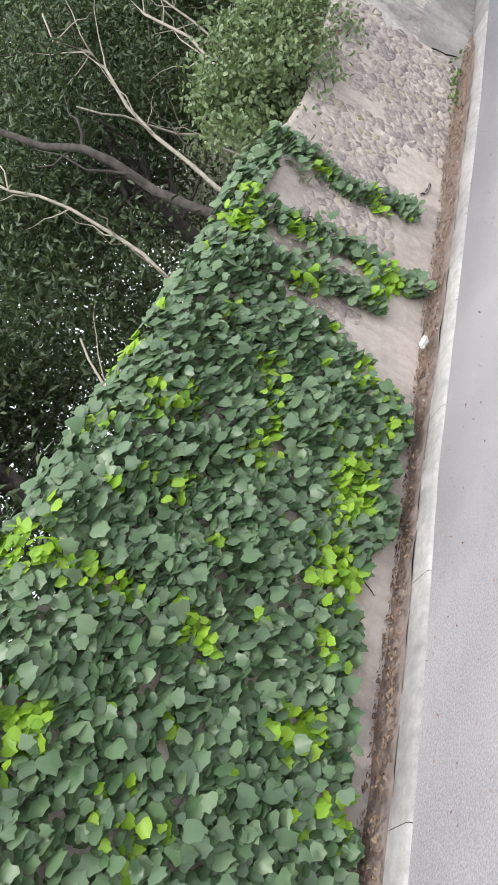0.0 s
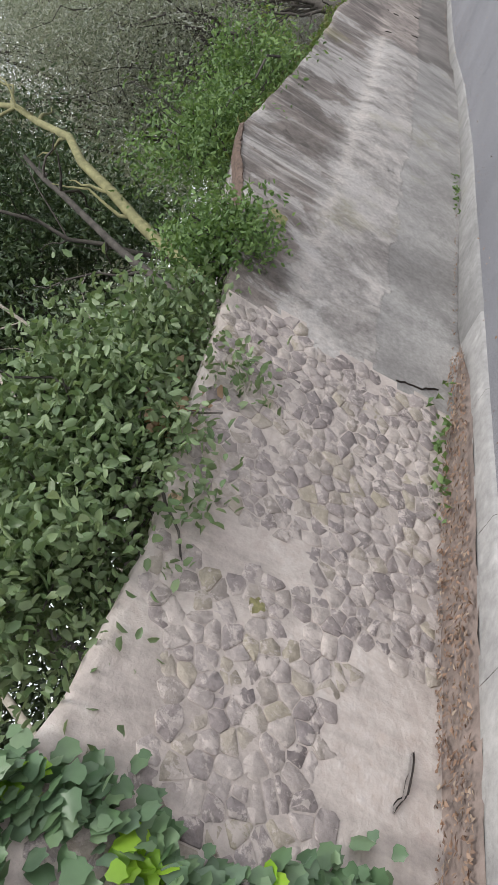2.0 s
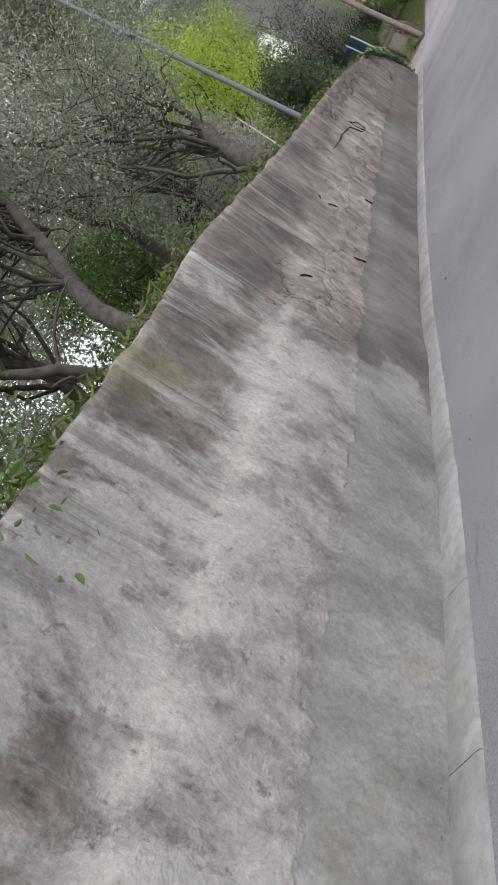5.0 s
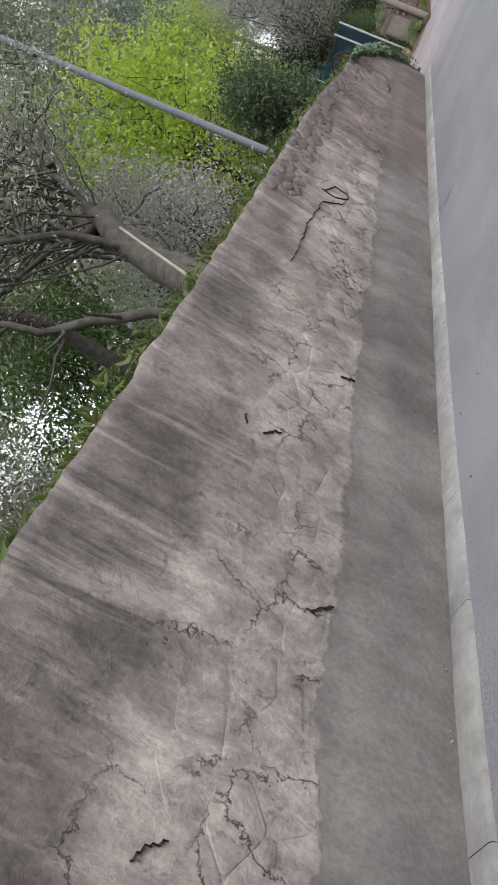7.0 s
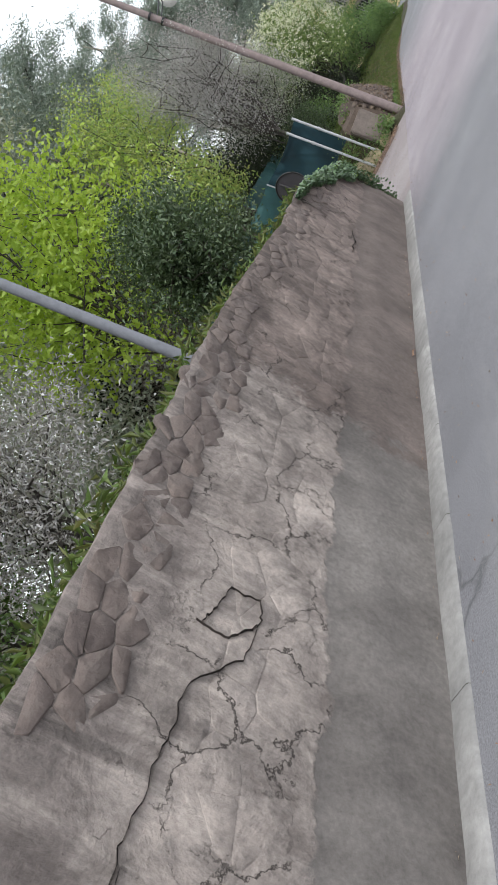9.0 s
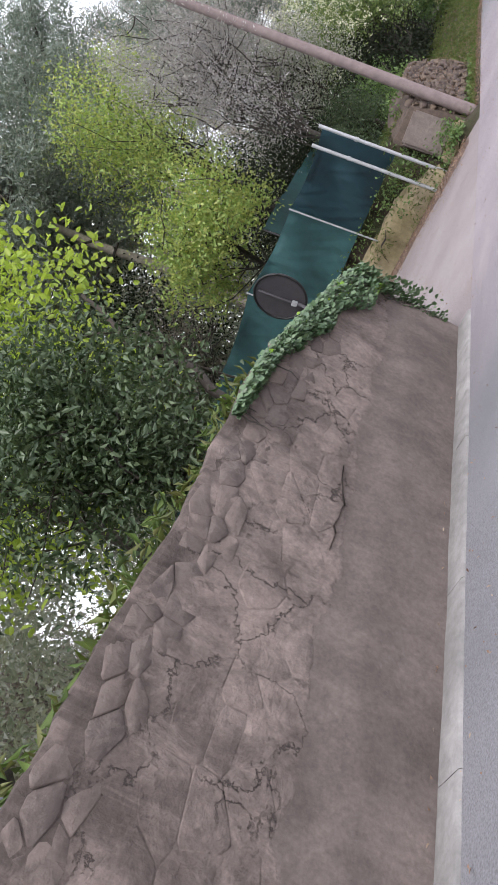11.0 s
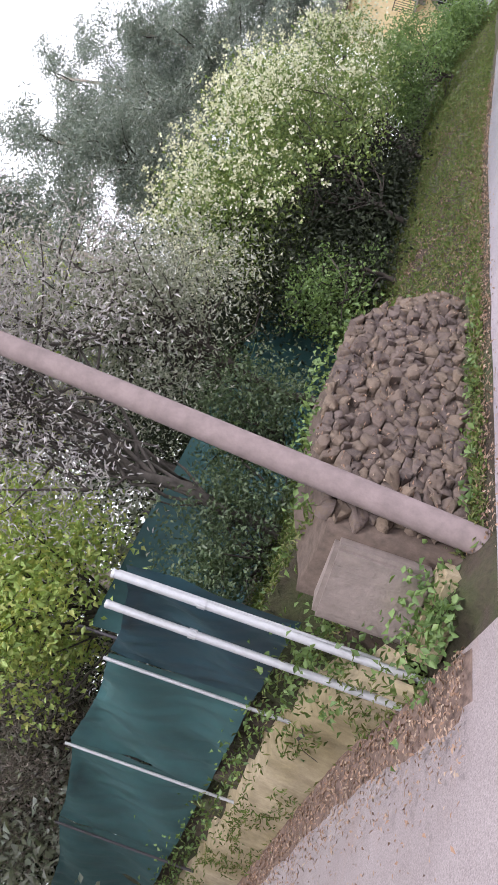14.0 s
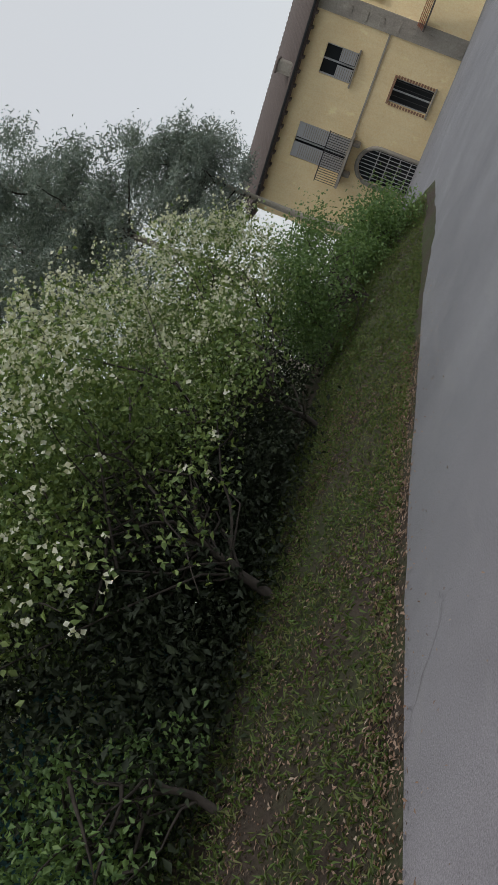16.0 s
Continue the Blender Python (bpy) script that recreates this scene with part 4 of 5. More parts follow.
for k, (y, z) in enumerate(((5.0, 0.55), (5.15, 0.5), (5.3, 0.52), (5.45, 0.44), (5.55, 0.3))):
    x = float(fence_x(y)) - 0.145
    V += [(x, y - 0.012, z + 0.012), (x, y + 0.012, z - 0.012)]
    if k:
        F.append((2 * k - 2, 2 * k - 1, 2 * k + 1, 2 * k))
part("crack", mesh_from("crack", V, F, [CRACK]), None, low)

fence = thing("fence", "green shade-net fence on thin posts above the low wall", "fence", (44.4, 5.3, 0.9))
inv = Matrix.Translation((-44.4, -5.3, -0.9))
SEAMS = (3.75, 5.3, 7.2, 9.4, 12.4, 15.4, 18.5, 22.0)


def net_z(y):
    return np.interp(y, (3.7, 5.3, 7.2, 12.4, 22), (0.85, 0.93, 1.0, 1.33, 1.5)), np.interp(y, (3.7, 5.3, 7.2, 12.4, 17, 22), (2.0, 2.12, 2.42, 2.6, 2.75, 2.75))


for k, (a, b) in enumerate(zip(SEAMS[:-1], SEAMS[1:])):
    V, F = [], []
    ny, nz = 44, 20
    for i in range(ny):
        y = a + (b - a) * i / (ny - 1)
        lo, hi = net_z(y)
        for j in range(nz):
            u = j / (nz - 1)
            fold = 0.06 * math.sin(3.1 * (i / ny * 2 + u * 2.5 + k)) * math.sin(math.pi * i / (ny - 1)) + (0.05 if k < 2 else 0.025) * noise.noise((y * 4.5 + u * 2.5, u * 1.6, k)) + 0.02 * noise.noise((y * 11 - u * 6, u * 2.5, k))
            z = lo + (hi - lo) * u - 0.06 * math.sin(math.pi * i / (ny - 1)) * (u > 0.9)
            V.append((float(fence_x(y)) + 0.06 + fold - 44.4, y - 5.3, z - 0.9))
    F = [(i * nz + j, (i + 1) * nz + j, (i + 1) * nz + j + 1, i * nz + j + 1) for i in range(ny - 1) for j in range(nz - 1)]
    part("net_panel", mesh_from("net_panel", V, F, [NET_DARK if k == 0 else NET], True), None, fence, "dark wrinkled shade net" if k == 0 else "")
for y in SEAMS:
    lo, hi = net_z(y)
    g = float(ramp_z(y)) + 0.3
    V, F = tubes([(np.array([(float(fence_x(y)) - 0.02 - 44.4, y - 5.3, z - 0.9) for z in np.linspace(g, hi + 0.02, 4)]), np.full(4, 0.016))], 8)
    part("post", mesh_from("post", V, F, [SIGN_BACK if y in (9.4, 15.4) else STEEL], True), None, fence)
gate = thing("metal_gate", "dark ribbed metal gate at the end of the fence", "gate", (47.3, 22.3, 1.1))
for k in range(10):
    part("slat", box((0.03, 0.17, 1.6), (0.02 * k - 0.3, 0.1 + 0.18 * k, 0.5), 0.008), BLACK, gate)
part("white_post", box((0.1, 0.12, 1.7), (-0.3, -0.05, 0.6), 0.01), WHITE, gate, "white painted gate post")

for x, y, z0, z1 in ((43.86, 4.03, 0.12, 2.05), (43.85, 3.73, 0.12, 2.04)):
    p = thing("steel_pipe", "upright galvanised steel pipe in the weeds by the driveway", "pipe", (x, y, 0), "pair of steel pipes")
    part("tube", mesh_from("tube", *tubes([(np.array([(0.02 * u, 0, z0 - 0.1 + (z1 - z0 + 0.1) * u) for u in np.linspace(0, 1, 5)]), np.full(5, 0.027))], 14), [STEEL], True), None, p)
    bm = bmesh.new()
    bmesh.ops.create_cone(bm, cap_ends=True, segments=14, radius1=0.03, radius2=0.026, depth=0.02, matrix=Matrix.Translation((0.02, 0, z1 + 0.005)))
    part("cap", bm, STEEL, p)
    bm = bmesh.new()
    bmesh.ops.create_cone(bm, cap_ends=True, segments=14, radius1=0.034, radius2=0.034, depth=0.05, matrix=Matrix.Translation((0.015, 0, z1 * 0.72)))
    part("collar", bm, STEEL, p)

block = thing("stone_block", "weathered square concrete block beside the dry stone wall", "block", (44.2, 3.42, 0.1))
part("block_body", box((0.42, 0.5, 0.62), (0, 0, 0.42), 0.03, 0.3), plaster("block_concrete", (0.26, 0.22, 0.2), (0.18, 0.15, 0.13), 0.3, 0.4), block)
part("block_base", box((0.52, 0.6, 0.2), (-0.02, -0.02, 0.02), 0.04, 0.3), LOWWALL, block, "mossy concrete footing")

dry = tagged(new("wall_dry_stone"), "tumbledown brown dry stone wall in the bank", "wall", "", "structure")
rng = np.random.default_rng(31)
DRY_TOP = ((44.3, 0.95), (45, 1.12), (46.3, 1.2), (47.2, 1.08), (47.7, 0.8), (48.1, 0.4))


def on_bank(x, z, out):
    return (x, 2.97 + 0.12 * z + 0.02 * (x - 44) - out - 0.05 * noise.noise((x * 1.3, z * 1.3, 6)), z)


polys = [q for q in cells(44.35, 48.1, 0.06, 1.25, 0.135, 0.085, rng, 0.46) if q[0][1] < float(line(DRY_TOP, q[0][0])) - 0.04 + 0.06 * noise.noise((q[0][0] * 2, 0, 0)) and rng.random() < 0.96]
laid(dry, "stone", polys, on_bank, DRYSTONE, DRYSTONE, 300, lambda s: s[0][0], "rubble", rng, 0.005, (-0.02, 0.03), 0.08, 0.018, 0.2, 0.12)
V, F = [], []
for k, x in enumerate(np.arange(44.2, 48.4, 0.15)):
    top = float(line(DRY_TOP, x)) - 0.06
    V += [on_bank(x, -0.05, -0.05), on_bank(x, 0.5 * top, -0.05), on_bank(x, top, -0.06), (x, 3.7, top + 0.05)]
    if k:
        F += [(4 * k - 4 + q, 4 * k + q, 4 * k + q + 1, 4 * k - 3 + q) for q in range(3)]
V += [(44.2, 3.7, -0.05), (44.2, 3.7, 0.4)]
F += [(0, 1, len(V) - 1, len(V) - 2), (1, 2, 3, len(V) - 1)]
part("backing_soil", mesh_from("backing_soil", V, F, [plain("dark_joint_soil", (0.1, 0.075, 0.06), 0.95, 0, 0.6, 14)], True), None, dry, "dark soil in the joints")


V, F = [], []
for k, y in enumerate(np.arange(3.1, 22, 0.15)):
    x = float(fence_x(y)) - 0.14
    w = 0.42 + 0.16 * noise.noise((y * 1.7, 4, 0))
    for q in range(5):
        V.append((x - w * q / 4, y, float(ramp_z(y)) + (0.05 - 0.045 * (q / 4) ** 2) * min(1.0, (y - 2.95) / 0.7) + 0.012 * noise.noise((y * 5, q, 0)) * (q < 4)))
    if k:
        F += [(5 * k - 5 + q, 5 * k + q, 5 * k + q + 1, 5 * k - 4 + q) for q in range(4)]
tagged(part("litter_bed", mesh_from("litter_bed", V, F, [plain("leaf_mould", (0.17, 0.12, 0.1), 0.95, 0, 0.8, 18)], True)), "reddish brown leaf mould along the low wall", "soil", "", "structure")


# ---- poles, lamp, sign, small things by the road ----
def pole(label, foot, lean, height, r, material, parts=()):
    p = thing("utility_pole", label, "pole", foot)
    n = 12
    u = np.linspace(0, 1, n)
    pts = np.stack([lean[0] * height * u, lean[1] * height * u, -0.3 + (height + 0.3) * u], -1)
    part("shaft", mesh_from("shaft", *tubes([(pts, r * (1.05 - 0.35 * u))], 18), [material], True), None, p)
    for h in parts:
        q = np.array([lean[0] * h, lean[1] * h, h])
        part("band", mesh_from("band", *tubes([(np.stack([q, q + (0, 0, 0.05)]), np.full(2, r * 1.06))], 18), [BLACK if h > 3 else POLE], True), None, p, "thin metal band")
    return p


pole("slim grey utility pole behind the wall", (33.42, 4.2, 1.5), (0.09, 0.0), 8.0, 0.06, POLE_GREY, (4.5,))
LX, LY = 0.16, 0.02
lamp_pole = pole("leaning weathered brown pole with a street lamp at the verge", (44.25, 2.93, 0.1), (LX, LY), 7.5, 0.087, POLE, (5.15, 5.45))
arm = np.array([(LX * 5.3, LY * 5.3, 5.3), (LX * 5.3 + 0.1, LY * 5.3 - 0.05, 5.35), (LX * 5.3 + 0.65, LY * 5.3 - 0.25, 5.5), (LX * 5.3 + 0.8, LY * 5.3 - 0.3, 5.62), (LX * 5.3 + 0.86, LY * 5.3 - 0.32, 5.5)])
part("arm", mesh_from("arm", *tubes([(arm, np.full(5, 0.018)), (arm - (0, 0, 0.09), np.full(5, 0.012))], 8), [BLACK], True), None, lamp_pole, "black bracket arm")
bm = bmesh.new()
bmesh.ops.create_uvsphere(bm, u_segments=20, v_segments=12, radius=0.16, matrix=Matrix.Translation((LX * 5.3 + 0.9, LY * 5.3 - 0.33, 5.38)) @ Matrix.Diagonal((1, 1, 1.25, 1)))
for f in bm.faces:
    f.smooth = True
part("globe", bm, WHITE, lamp_pole, "white oval lamp globe")

sign = thing("road_sign", "round dark sign back on a short post in the ivy", "sign", (37.88, 3.42, 1.2))
part("post", mesh_from("post", *tubes([(np.array([(0, 0, -0.2), (0.1, 0.05, 0.05), (0.22, 0.1, 0.16)]), np.full(3, 0.016))], 10), [SIGN_BACK], True), None, sign)
bm = bmesh.new()
disc = Matrix.Translation((0.28, 0.12, 0.34)) @ Matrix.Rotation(radians(-12), 4, "Z") @ Matrix.Rotation(radians(90), 4, "Y")
bmesh.ops.create_cone(bm, cap_ends=True, segments=40, radius1=0.24, radius2=0.225, depth=0.02, matrix=disc)
part("disc", bm, SIGN_BACK, sign)
ang = np.linspace(0, 2 * np.pi, 41)
ringp = np.array([disc @ Vector((0.24 * math.cos(a), 0.24 * math.sin(a), -0.01)) for a in ang])
part("rim", mesh_from("rim", *tubes([(ringp, np.full(41, 0.012))], 8), [BLACK], True), None, sign, "folded dark rim")
part("bracket", mesh_from("bracket", *tubes([(np.array([disc @ Vector((0.2, 0, -0.03)), disc @ Vector((-0.2, 0, -0.03))]), np.full(2, 0.013))], 8), [SIGN_BACK], True), None, sign)
part("clamp", box((0.03, 0.05, 0.05), (0.24, 0.12, 0.2), 0.005), STEEL, sign, "bright clamp")

lid = thing("plastic_lid", "round white plastic lid leaning on the foot of the wall", "lid", (19.41, 2.85, 0.05))
bm = bmesh.new()
tilt = Matrix.Translation((0, 0.02, 0.06)) @ Matrix.Rotation(radians(70), 4, "X")
bmesh.ops.create_cone(bm, cap_ends=True, segments=28, radius1=0.055, radius2=0.05, depth=0.012, matrix=tilt)
part("lid_disc", bm, WHITE, lid)
ringp = np.array([tilt @ Vector((0.054 * math.cos(a), 0.054 * math.sin(a), 0.004)) for a in ang])
part("rim", mesh_from("rim", *tubes([(ringp, np.full(41, 0.005))], 6), [WHITE], True), None, lid)
scrap = thing("paper_scrap", "crumpled white paper scrap lying on the soil strip", "paper", (7.42, 3.0, 0.12))
rng = np.random.default_rng(8)
bm = bmesh.new()
bmesh.ops.create_icosphere(bm, subdivisions=3, radius=0.05)
for v in bm.verts:
    v.co *= 0.7 + 0.7 * abs(noise.noise(v.co * 34)) + rng.uniform(0, 0.12)
    v.co.z *= 0.55
part("crumpled_sheet", bm, WHITE, scrap)
stake = thing("wooden_stake", "thin pale stake stuck in the terrace edge", "stake", (26.12, 2.98, 1.86))
part("stick", mesh_from("stick", *tubes([(bent((0, 0, -0.1), (0.45, 0, 0.78), np.random.default_rng(1), 0.03, 6), np.linspace(0.014, 0.01, 6))], 7), [PALE_BARK], True), None, stake)

# ---- the ochre house beyond the bend ----
house = thing("house", "ochre two-storey country house with grey trim and tiled eaves", "house")
house.matrix_basis = Matrix.Translation((84.74, -1.3, -1.0)) @ Matrix(((-0.196, 0.981, 0, 0), (-0.981, -0.196, 0, 0), (0, 0, 1, 0), (0, 0, 0, 1)))


def hbox(name, x0, x1, z0, z1, y0, y1, material, parent=None, label="", bevel=0.0):
    return part(name, box((x1 - x0, y1 - y0, z1 - z0), ((x0 + x1) / 2, (y0 + y1) / 2, (z0 + z1) / 2), bevel), material, parent or house, label)


def holed(name, x0, x1, z0, z1, holes, material, depth=0.4):
    """A facade with rectangular openings that go through it."""
    xs = sorted({x0, x1, *[h[0] for h in holes], *[h[1] for h in holes]})
    zs = sorted({z0, z1, *[h[2] for h in holes], *[h[3] for h in holes]})
    bm = bmesh.new()
    for a, b in zip(xs[:-1], xs[1:]):
        for c, d in zip(zs[:-1], zs[1:]):
            if not any(h[0] <= (a + b) / 2 <= h[1] and h[2] <= (c + d) / 2 <= h[3] for h in holes):
                bmesh.ops.create_cube(bm, size=1.0, matrix=Matrix.Translation(((a + b) / 2, depth / 2, (c + d) / 2)) @ Matrix.Diagonal((b - a, depth, d - c, 1)))
    bmesh.ops.remove_doubles(bm, verts=bm.verts, dist=0.0005)
    return part(name, bm, material, house)


HOLES = ((-2.36, -1.1, 4.35, 5.75), (-6.1, -4.5, 3.45, 5.85), (-2.45, -1.46, 0.8, 2.5), (-5.98, -4.5, 0.05, 2.0))
holed("facade", -9, 0.0, -1.5, 6.75, HOLES, OCHRE)
hbox("corner_pilaster", 0.0, 0.75, -1.5, 6.75, -0.06, 0.5, GREYBAND, None, "grey stone corner pilaster")
for k in range(9):
    hbox("quoin", 0.12 + 0.1 * (k % 2), 0.5, 0.3 + k * 0.7, 0.52 + k * 0.7, -0.09, 0.0, GREYBAND, None, "", 0.01)
wing = part("side_facade", box((6.0, 0.4, 8.1), (3.0, 0.2, 2.55)), OCHRE, house)
wing.location, wing.rotation_euler = (0.75, 0.1, 0), (0, 0, radians(42))
wing_eave = part("side_eave", box((6.4, 1.0, 0.14), (3.0, -0.1, 6.72), 0.02), ROOFTILE, house, "dark tiled eave of the side wing")
wing_eave.location, wing_eave.rotation_euler = (0.75, 0.1, 0), (0, 0, radians(42))
hbox("inner_wall", -8.9, 0.6, -1.5, 6.6, 4.6, 5.0, OCHRE)
hbox("plinth", -9, 0.0, -1.5, 0.12, -0.05, 0.0, GREYBAND)
hbox("floor_moulding", -4.6, 0.0, 3.36, 3.44, -0.06, 0.0, GREYBAND, None, "thin dark moulding between the storeys")
hbox("plaque", 1.05, 1.25, 4.2, 5.7, 0.1, 0.35, WHITE, None, "pale stone plaque")
# roof
V, F = [], []
for k, x in enumerate(np.arange(-9.6, 1.0, 0.05)):
    w = 0.035 * abs(math.sin(x * math.pi / 0.22))
    V += [(x, -0.45, 6.78 + w), (x, -0.45, 6.7), (x, 4.5, 8.3 + w)]
    if k:
        F += [(3 * k - 3, 3 * k, 3 * k - 2 + 3, 3 * k - 2), (3 * k - 3, 3 * k - 1, 3 * k + 2, 3 * k)]
part("roof", mesh_from("roof", V, F, [ROOFTILE]), None, house, "old brown clay tiles")
hbox("eave_board", -9.5, 0.9, 6.6, 6.69, -0.42, 0.3, ROOFTILE, None, "dark wooden eave")
for k in range(16):
    hbox("rafter", -9.2 + 0.6 * k, -9.1 + 0.6 * k, 6.5, 6.6, -0.38, 0.1, ROOFTILE)
hbox("gutter", -9.5, 0.95, 6.66, 6.76, -0.54, -0.45, BLACK, None, "dark rain gutter", 0.02)
chim = hbox("chimney", -2.9, -2.4, 6.8, 7.5, -0.2, 0.3, GREYBAND, None, "small rendered chimney", 0.02)
hbox("cowl", -2.95, -2.35, 7.5, 7.56, -0.25, 0.35, ROOFTILE, chim)


def window(x0, x1, z0, z1, shutters, trim, bars):
    w = thing("window", "", "")
    for key in list(w.keys()):
        del w[key]
    w.parent = house
    part("pane", box((x1 - x0, 0.02, z1 - z0), ((x0 + x1) / 2, 0.2, (z0 + z1) / 2)), GLASS, w)
    part("frame", box((0.07, 0.06, z1 - z0), ((x0 + x1) / 2, 0.17, (z0 + z1) / 2), 0.005), SHUTTER, w)
    for x in (x0 + 0.03, x1 - 0.03):
        part("jamb", box((0.06, 0.06, z1 - z0), (x, 0.16, (z0 + z1) / 2), 0.005), SHUTTER, w)
    part("sill", box((x1 - x0 + 0.3, 0.16, 0.07), ((x0 + x1) / 2, -0.05, z0 - 0.04), 0.01), GREYBAND, w)
    if trim:
        for k in range(int((z1 - z0) / 0.13)):
            for x in (x0 - 0.07, x1 + 0.07):
                part("brick", box((0.12, 0.04, 0.09), (x, -0.015, z0 + 0.07 + k * 0.13), 0.006), BRICK, w)
        part("lintel", box((x1 - x0 + 0.2, 0.05, 0.1), ((x0 + x1) / 2, -0.015, z1 + 0.05), 0.006), BRICK, w)
    for k in range(bars):
        part("bar", box((0.02, 0.02, z1 - z0), (x0 + (x1 - x0) * (k + 0.5) / bars, -0.02, (z0 + z1) / 2)), BLACK, w)
    if shutters:
        for x in (x0 + (x1 - x0) * 0.22, x1 - (x1 - x0) * 0.22):
            s = part("shutter", box(((x1 - x0) * 0.42, 0.04, (z1 - z0) * (0.5 if shutters == 1 else 1)), (x, 0.06, z0 + (z1 - z0) * (0.27 if shutters == 1 else 0.5)), 0.005), SHUTTER, w, "grey louvred shutter")
            for k in range(int((z1 - z0) * (5 if shutters == 1 else 9))):
                part("louvre", box(((x1 - x0) * 0.36, 0.025, 0.03), (x, 0.035, z0 + 0.08 + k * 0.1), 0.004), GREYBAND, w)
    return w


window(-2.36, -1.1, 4.35, 5.75, 1, False, 0)
window(-6.1, -4.5, 3.45, 5.85, 2, False, 0)
window(-2.45, -1.46, 0.8, 2.5, 0, True, 5)
balcony = hbox("balcony", -6.5, -4.2, 3.28, 3.4, -0.85, 0.0, GREYBAND, None, "stone balcony with iron railing", 0.02)
for k in range(22):
    hbox("baluster", -6.45 + k * 0.105, -6.43 + k * 0.105, 3.4, 4.35, -0.82, -0.8, BLACK, balcony)
hbox("handrail", -6.5, -4.2, 4.35, 4.39, -0.84, -0.78, BLACK, balcony)
for x in (-6.0, -4.6):
    hbox("corbel", x, x + 0.18, 2.95, 3.28, -0.5, 0.0, GREYBAND, balcony, "", 0.03)
door = hbox("arched_door", -5.98, -4.5, 0.05, 2.0, 0.22, 0.3, GLASS, None, "dark arched glazed door behind an iron grille")
bm = bmesh.new()
top = [(-5.24 + 0.74 * math.cos(a), 2.0 + 0.74 * math.sin(a)) for a in np.linspace(0, math.pi, 17)]
f = bm.faces.new([bm.verts.new((x, -0.012, z)) for x, z in top])
r = bmesh.ops.extrude_face_region(bm, geom=[f])
bmesh.ops.translate(bm, vec=(0, 0.3, 0), verts=[v for v in r["geom"] if isinstance(v, bmesh.types.BMVert)])
part("fanlight", bm, GLASS, door)
frame_pts = [(-6.08, -0.03, 0.05), (-6.08, -0.03, 1.0)] + [(-5.24 - 0.84 * math.cos(a), -0.03, 2.0 + 0.84 * math.sin(a)) for a in np.linspace(0, math.pi, 15)] + [(-4.4, -0.03, 0.05)]
part("surround", mesh_from("surround", *tubes([(np.array(frame_pts), np.full(len(frame_pts), 0.1))], 6), [GREYBAND]), None, door, "grey stone surround")
for k in range(9):
    hbox("grille_bar", -5.93 + k * 0.17, -5.9 + k * 0.17, 0.05, 2.0 + 0.7 * math.sin(math.acos(min(1, abs(-0.68 + k * 0.17) / 0.74))), -0.03, -0.01, SHUTTER, door)
for z in (0.5, 1.0, 1.5, 2.0):
    hbox("grille_rail", -5.96, -4.52, z, z + 0.04, -0.035, -0.012, SHUTTER, door)
canopy = hbox("canopy", 0.6, 3.4, 2.15, 2.22, -0.75, 0.12, ROOFTILE, None, "small terracotta tiled canopy")
for k in range(14):
    for q in range(4):
        part("tile", box((0.17, 0.24, 0.04), (0.72 + k * 0.2, -0.66 + q * 0.21, 2.27 + q * 0.07), 0.012), TERRACOTTA, canopy)

# ---- trees and shrubs ----
tree("evergreen_oak", "dark dense evergreen oak on the terrace above the ivy", (6.55, 6.30, 1.5), (6.95, 5.80, 3.4), 0.13, (6.95, 5.80, 3.9), (3.6, 1.9, 2.7), 230, 120, 0.24, 0.1, OAK, BARK, 1, 0.42, 0.3)
tree("evergreen_oak", "dark dense evergreen oak on the terrace above the wall", (11.95, 6.40, 1.6), (11.95, 5.90, 3.6), 0.13, (12.15, 5.80, 4.1), (3.2, 1.8, 2.6), 210, 120, 0.24, 0.1, OAK, BARK, 2, 0.42, 0.3)
tree("evergreen_oak", "dark evergreen oak with bare lower limbs on the terrace", (16.20, 6.90, 1.9), (16.20, 6.30, 4.0), 0.14, (16.4, 6.0, 5.6), (3.7, 1.8, 3.9), 380, 115, 0.24, 0.1, OAK, BARK, 3, 0.42, 0.3)
tree("laurel_shrub", "dense grey-green laurel shrub hanging over the rubble wall", (11.2, 3.9, 1.6), (11.1, 3.6, 2.0), 0.03, (10.85, 3.0, 2.02), (1.75, 0.42, 0.64), 210, 80, 0.11, 0.062, LAUREL, BARK, 4, 0.6, 0.35, -0.95, 10, 40, "", None, 0.6, "shrub")
tree("laurel_shrub", "bright green leafy shrub hanging over the concrete wall", (13.1, 3.5, 1.75), (13.05, 3.2, 1.9), 0.03, (12.95, 2.75, 1.9), (0.62, 0.26, 0.36), 60, 85, 0.1, 0.045, SHRUB, BARK, 5, 0.55, 0.3, -0.95, 8, 20, "", None, 0.6, "shrub")
tree("laurel_shrub", "green small-leaved shrub on the terrace edge", (17.2, 4.0, 2.0), (17.2, 3.7, 2.5), 0.04, (16.9, 3.05, 2.6), (2.4, 0.7, 0.75), 150, 85, 0.16, 0.055, SHRUB, BARK, 6, 0.55, 0.3, -0.95, 10, 30, "", None, 0.6, "shrub")
tree("olive_tree", "grey-leaved old olive tree leaning from the terrace edge", (21.2, 3.35, 2.0), (23.4, 3.85, 4.1), 0.1, (22.4, 4.7, 5.2), (4.4, 1.7, 2.3), 270, 130, 0.26, 0.075, OLIVE, BARK, 7, 0.28, 0.35, -0.6, 10, 90)
